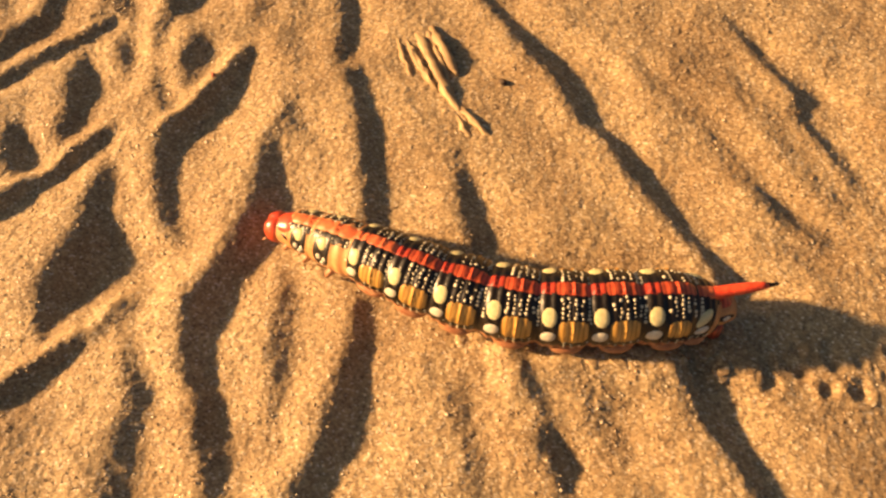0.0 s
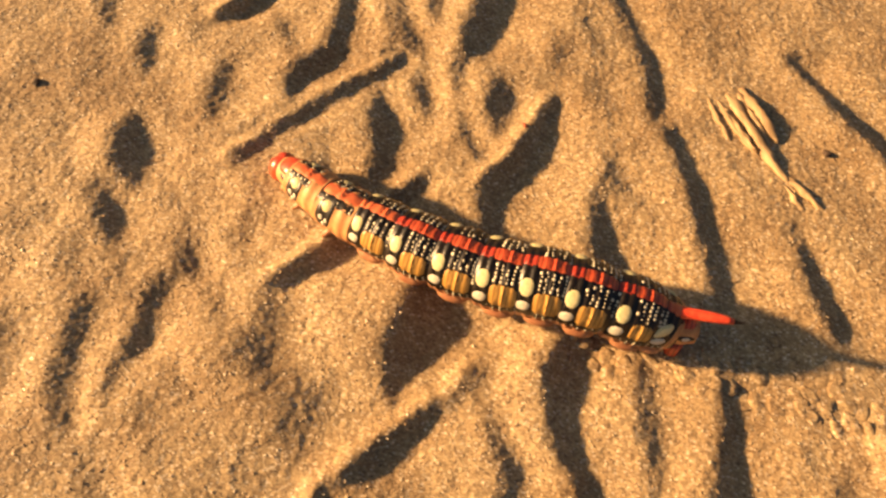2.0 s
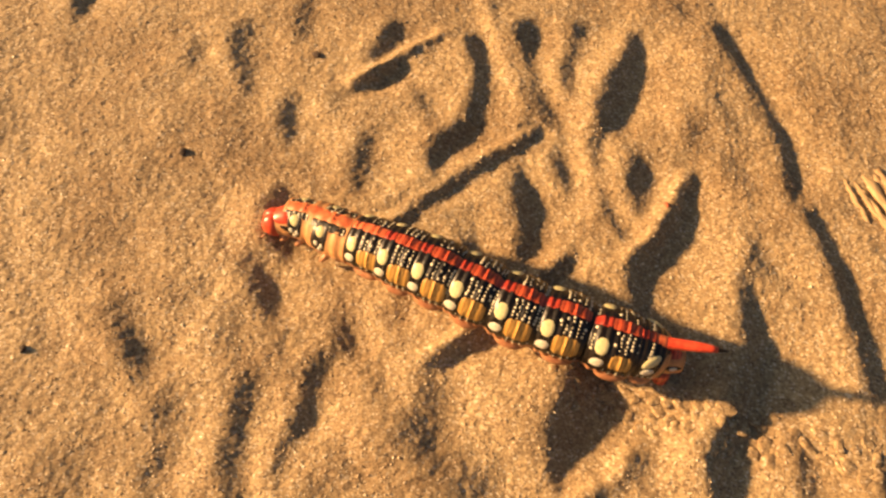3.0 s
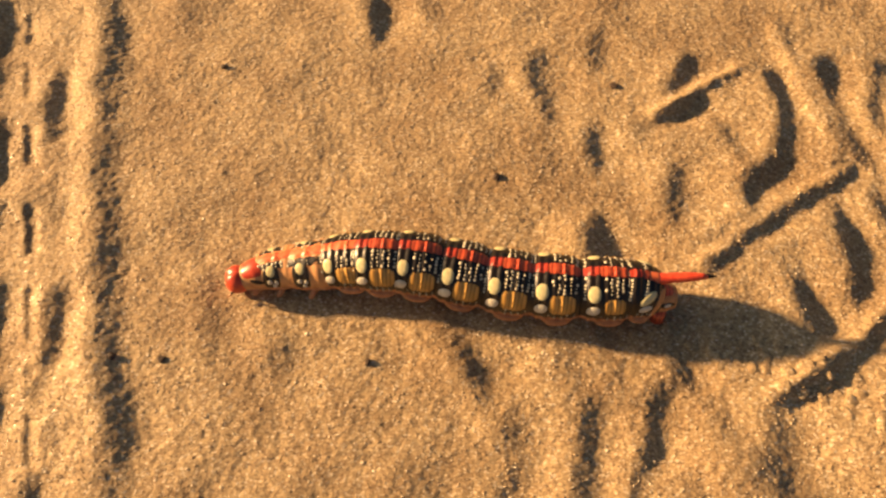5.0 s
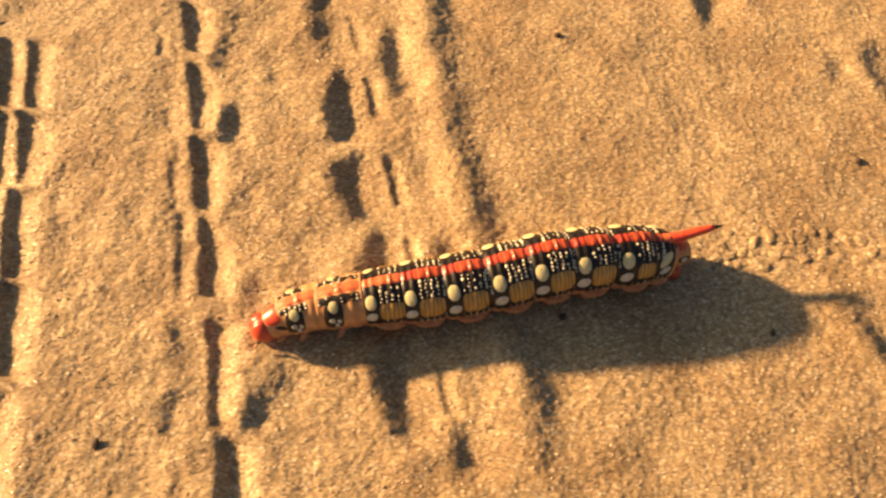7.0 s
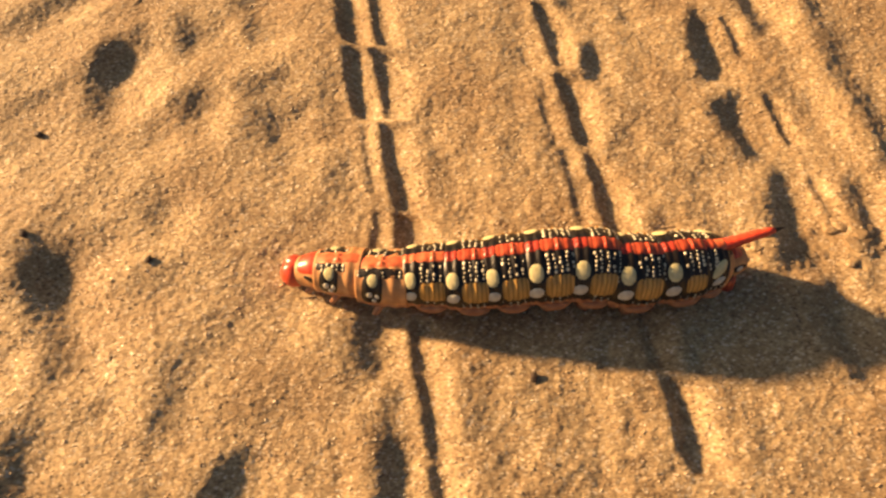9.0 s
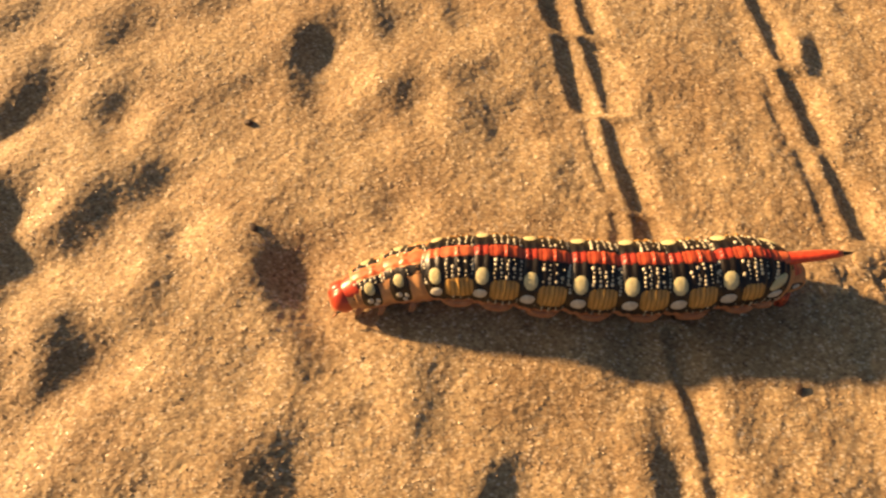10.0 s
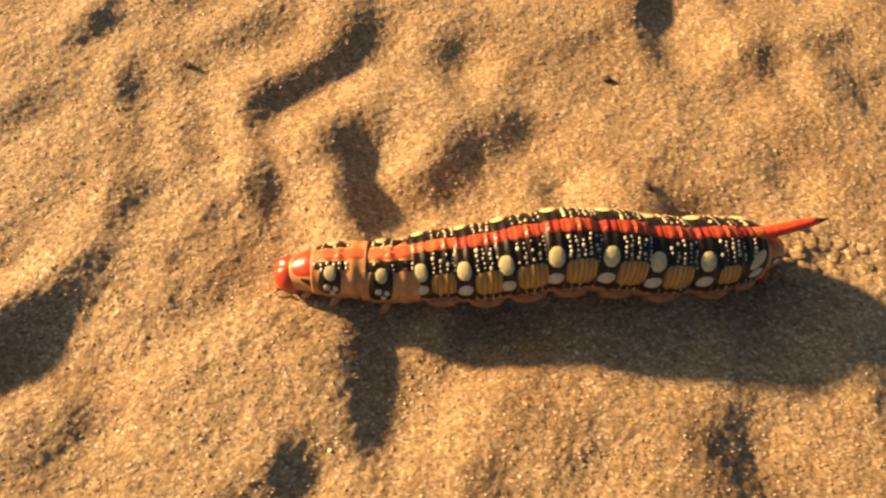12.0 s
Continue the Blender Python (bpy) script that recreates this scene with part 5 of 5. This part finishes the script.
    walk(RINGS["a5"], rows_of([
        (0, 16.49, 1.23, 5.59, -8, -0.82, 11.72),
        (0.5, 16.03, 0.45, 5.52, -8, -0.3, 7.17),
        (1, 16.39, 0.16, 5.49, -8, 0.31, 6.14),
        (1.5, 15.65, 0.47, 5.59, -8, -0.87, 6.62),
        (2, 14.59, 1.18, 6.7, -8, -2.47, 6.95),
        (2.5, 14.44, 0.89, 6.22, -8, -0.19, 3.63),
        (2.7, 15.94, -0.59, 5.53, -8, 1.7, 0.97),
        (4.3, 16.03, 0.49, 5.93, -8, -0.45, 1.42),
        (4.5, 16.57, -0.78, 5.52, -8, 1.7, -2.69),
        (5, 17.3, -1.14, 5.44, -8, 1.54, -2.71),
        (5.5, 18.27, -0.56, 5.46, -8, 0.85, 0.27),
        (6, 17.3, -0.53, 5.5, -8, -0.01, 1.15),
        (6.5, 16.99, -0.27, 5.56, -8, -0.65, 1.95),
        (7, 15.82, 0.74, 6.44, -8, -1.03, 1.6),
        (7.5, 14.39, 0.53, 6.68, -8, 0.51, 0.23),
        (7.7, 16.45, -0.83, 5.43, -8, 1.32, -0.66),
        (9.3, 13.27, 0.67, 6.74, -8, 5.19, 0.22),
        (9.5, 15.91, -0, 5.44, -8, 0.89, 5.64),
        (10, 16.32, -0.28, 5.51, -8, -0.34, 1.06),
        (10.5, 15.37, 1.03, 6.87, -8, 5.26, 4.32),
        (11, 14.1, 1.02, 6.48, -8, 0.6, 2.1),
        (11.5, 14.27, 0.03, 6.5, -8, 5.49, -3.42),
        (12, 14.3, 0.03, 6.94, -8, 6.82, -3.64),
    ]))
    walk(RINGS["a6"], rows_of([
        (0, 23.74, 3.17, 5.73, -8, 0.4, 16.21),
        (0.5, 22.92, 1.57, 5.57, -8, 0.33, 8.7),
        (1, 23.03, 1.06, 5.57, -8, -0.21, 8.96),
        (1.5, 22.65, 1.36, 5.75, -8, 0.34, 7.52),
        (2, 21.51, 1.91, 6.61, -8, 4.23, 6.38),
        (2.5, 21.54, 1.25, 5.92, -8, 4.07, 3.61),
        (2.7, 24.27, 0, 5.42, -8, 0.03, 4.63),
        (4.3, 23.58, 0.42, 5.84, -8, 2.15, 0.41),
        (4.5, 24.98, -0.97, 5.44, -8, -0.86, -0.33),
        (5, 25.95, -1.26, 5.46, -8, -1.4, 0.54),
        (5.5, 27.06, -0.5, 5.45, -8, -0.65, 1.45),
        (6, 25.32, -0.3, 5.58, -8, -0.65, 1.08),
        (6.5, 24.87, 0.03, 5.69, -8, 0.24, 0.66),
        (7, 23.5, 0.72, 6.21, -8, 4.06, -0.33),
        (7.5, 21.82, 0.31, 6.13, -8, 5.68, -2.05),
        (7.7, 24.63, -0.73, 5.46, -8, -1.35, 2.44),
        (9.3, 20.09, 0.41, 5.67, -8, 6.76, 3.1),
        (9.5, 23.34, 1.03, 5.51, -8, -1.15, 12.02),
        (10, 23.69, 0.07, 5.62, -8, -1.22, 4.9),
        (10.5, 22.52, 1.5, 6.33, -8, 4.48, 3.5),
        (11, 21.51, 1.09, 6.14, -8, 4.2, 0.85),
        (11.5, 21.2, -0.63, 5.7, -8, 4.16, -2.16),
        (12, 21.33, -0.6, 5.77, -8, 6.45, -2.29),
    ]))
    walk(RINGS["a7"], rows_of([
        (0, 31.39, 5.56, 5.48, -8, 4.08, 17.59),
        (0.5, 30.75, 2.7, 5.44, -8, 2.75, 8.26),
        (1, 30.65, 2.41, 5.54, -8, 1.59, 9.33),
        (1.5, 30.55, 2.44, 5.51, -8, 4.3, 6.6),
        (2, 29.58, 2.86, 5.59, -8, 8.25, 6.13),
        (2.5, 29.43, 1.84, 5.15, -8, 5.89, 5.06),
        (2.7, 33.81, 0.86, 5.52, -8, -0.57, 7.16),
        (4.3, 31.46, 0.6, 5.35, -8, 4.87, -0.16),
        (4.5, 34.6, -0.89, 5.79, -8, -2.5, 2),
        (5, 35.24, -0.97, 5.88, -8, -3.26, 2.11),
        (5.5, 35.79, -0.11, 5.66, -8, -1.49, 1.45),
        (6, 33.9, -0.22, 5.69, -8, 0.31, -0.88),
        (6.5, 33.3, -0.08, 5.49, -8, 3.41, -1.98),
        (7, 31.78, 0.64, 5.31, -8, 6.54, -0.86),
        (7.5, 29.59, -0.01, 5.17, -8, 6.47, 1.34),
        (7.7, 33.66, -0.1, 5.83, -8, -2.87, 4.45),
        (9.3, 27.5, 1.44, 5.05, -8, 4.27, 9.38),
        (9.5, 31.48, 3.31, 5.76, -8, -1.6, 14.87),
        (10, 31.64, 1.04, 5.83, -8, -0.62, 4.7),
        (10.5, 30.56, 1.96, 5.68, -8, 6.45, 0.59),
        (11, 29.41, 1.25, 5.35, -8, 6.32, 0.39),
        (11.5, 28.33, -0.5, 5.48, -8, 1.26, 3.05),
        (12, 29.16, -0.56, 5.26, -8, 3.25, 1.74),
    ]))
    walk(RINGS["a8"], rows_of([
        (0, 35.89, 7.02, 4.82, -8, 7.85, 17.99),
        (0.5, 35.19, 3.35, 4.98, -8, 7.76, 8.31),
        (1, 35.21, 3.06, 5.23, -8, 8.33, 8.13),
        (1.5, 34.63, 2.75, 4.84, -8, 8.63, 4.3),
        (2, 34.05, 3.25, 4.78, -8, 8.79, 5.04),
        (2.5, 34.11, 2.36, 4.61, -8, 5.66, 6.39),
        (2.7, 39.09, 1.87, 5.57, -8, 7.52, 10.78),
        (4.3, 36.48, 0.38, 4.74, -8, 6.76, -2.52),
        (4.5, 40.67, -0.43, 6.13, -8, 8.47, 4.35),
        (5, 41.17, -0.7, 6.33, -8, 9.15, 2.62),
        (5.5, 41.57, -0.14, 5.83, -8, 8, -0.21),
        (6, 39.73, -0.52, 5.5, -8, 8.09, -2.93),
        (6.5, 38.66, -0.45, 4.87, -8, 7.36, -3.92),
        (7, 36.99, 0.52, 4.66, -8, 6.36, -1.4),
        (7.5, 35.17, 0.62, 4.61, -8, 5.24, 6.45),
        (7.7, 39.87, 0.46, 6.23, -8, 8.62, 5.09),
        (9.3, 32.3, 2.42, 4.75, -8, 4.85, 11.58),
        (9.5, 36.53, 4.53, 5.89, -8, 9.15, 13.59),
        (10, 36.37, 1.11, 5.76, -8, 10.09, 0.93),
        (10.5, 35.15, 1.63, 4.9, -8, 9.28, -4.08),
        (11, 34.42, 1.18, 4.71, -8, 6.77, -0.74),
        (11.5, 33.48, 0.02, 5.43, -8, 7.41, 5.8),
        (12, 34.58, -0.19, 5.02, -8, 5.9, 3.89),
    ]))
    walk(RINGS["tail"], rows_of([
        (0, 39.56, 8.21, 4.3, -8, 0, 17.99),
        (0.5, 39.03, 3.91, 4.3, -8, 0, 8.31),
        (1, 39.06, 3.61, 4.3, -8, 0, 8.13),
        (1.5, 38.47, 3.03, 4.3, -8, 0, 4.3),
        (2, 37.87, 3.59, 4.3, -8, 0, 5.04),
        (2.5, 37.96, 2.79, 4.3, -8, 0, 6.39),
        (2.7, 42.92, 2.6, 4.3, -8, 0, 10.78),
        (4.3, 40.35, 0.21, 4.3, -8, 0, -2.52),
        (4.5, 44.55, -0.13, 4.3, -8, 0, 4.35),
        (5, 45.05, -0.52, 4.3, -8, 0, 2.62),
        (5.5, 45.47, -0.15, 4.3, -8, 0, -0.21),
        (6, 43.63, -0.72, 4.3, -8, 0, -2.93),
        (6.5, 42.52, -0.72, 4.3, -8, 0, -3.92),
        (7, 40.86, 0.42, 4.3, -8, 0, -1.4),
        (7.5, 39.03, 1.05, 4.3, -8, 0, 6.45),
        (7.7, 43.75, 0.8, 4.3, -8, 0, 5.09),
        (9.3, 36.12, 3.21, 4.3, -8, 0, 11.58),
        (9.5, 40.32, 5.45, 4.3, -8, 0, 13.59),
        (10, 40.27, 1.18, 4.3, -8, 0, 0.93),
        (10.5, 38.99, 1.36, 4.3, -8, 0, -4.08),
        (11, 38.29, 1.13, 4.3, -8, 0, -0.74),
        (11.5, 37.36, 0.42, 4.3, -8, 0, 5.8),
        (12, 38.46, 0.07, 4.3, -8, 0, 3.89),
    ]))


motions()
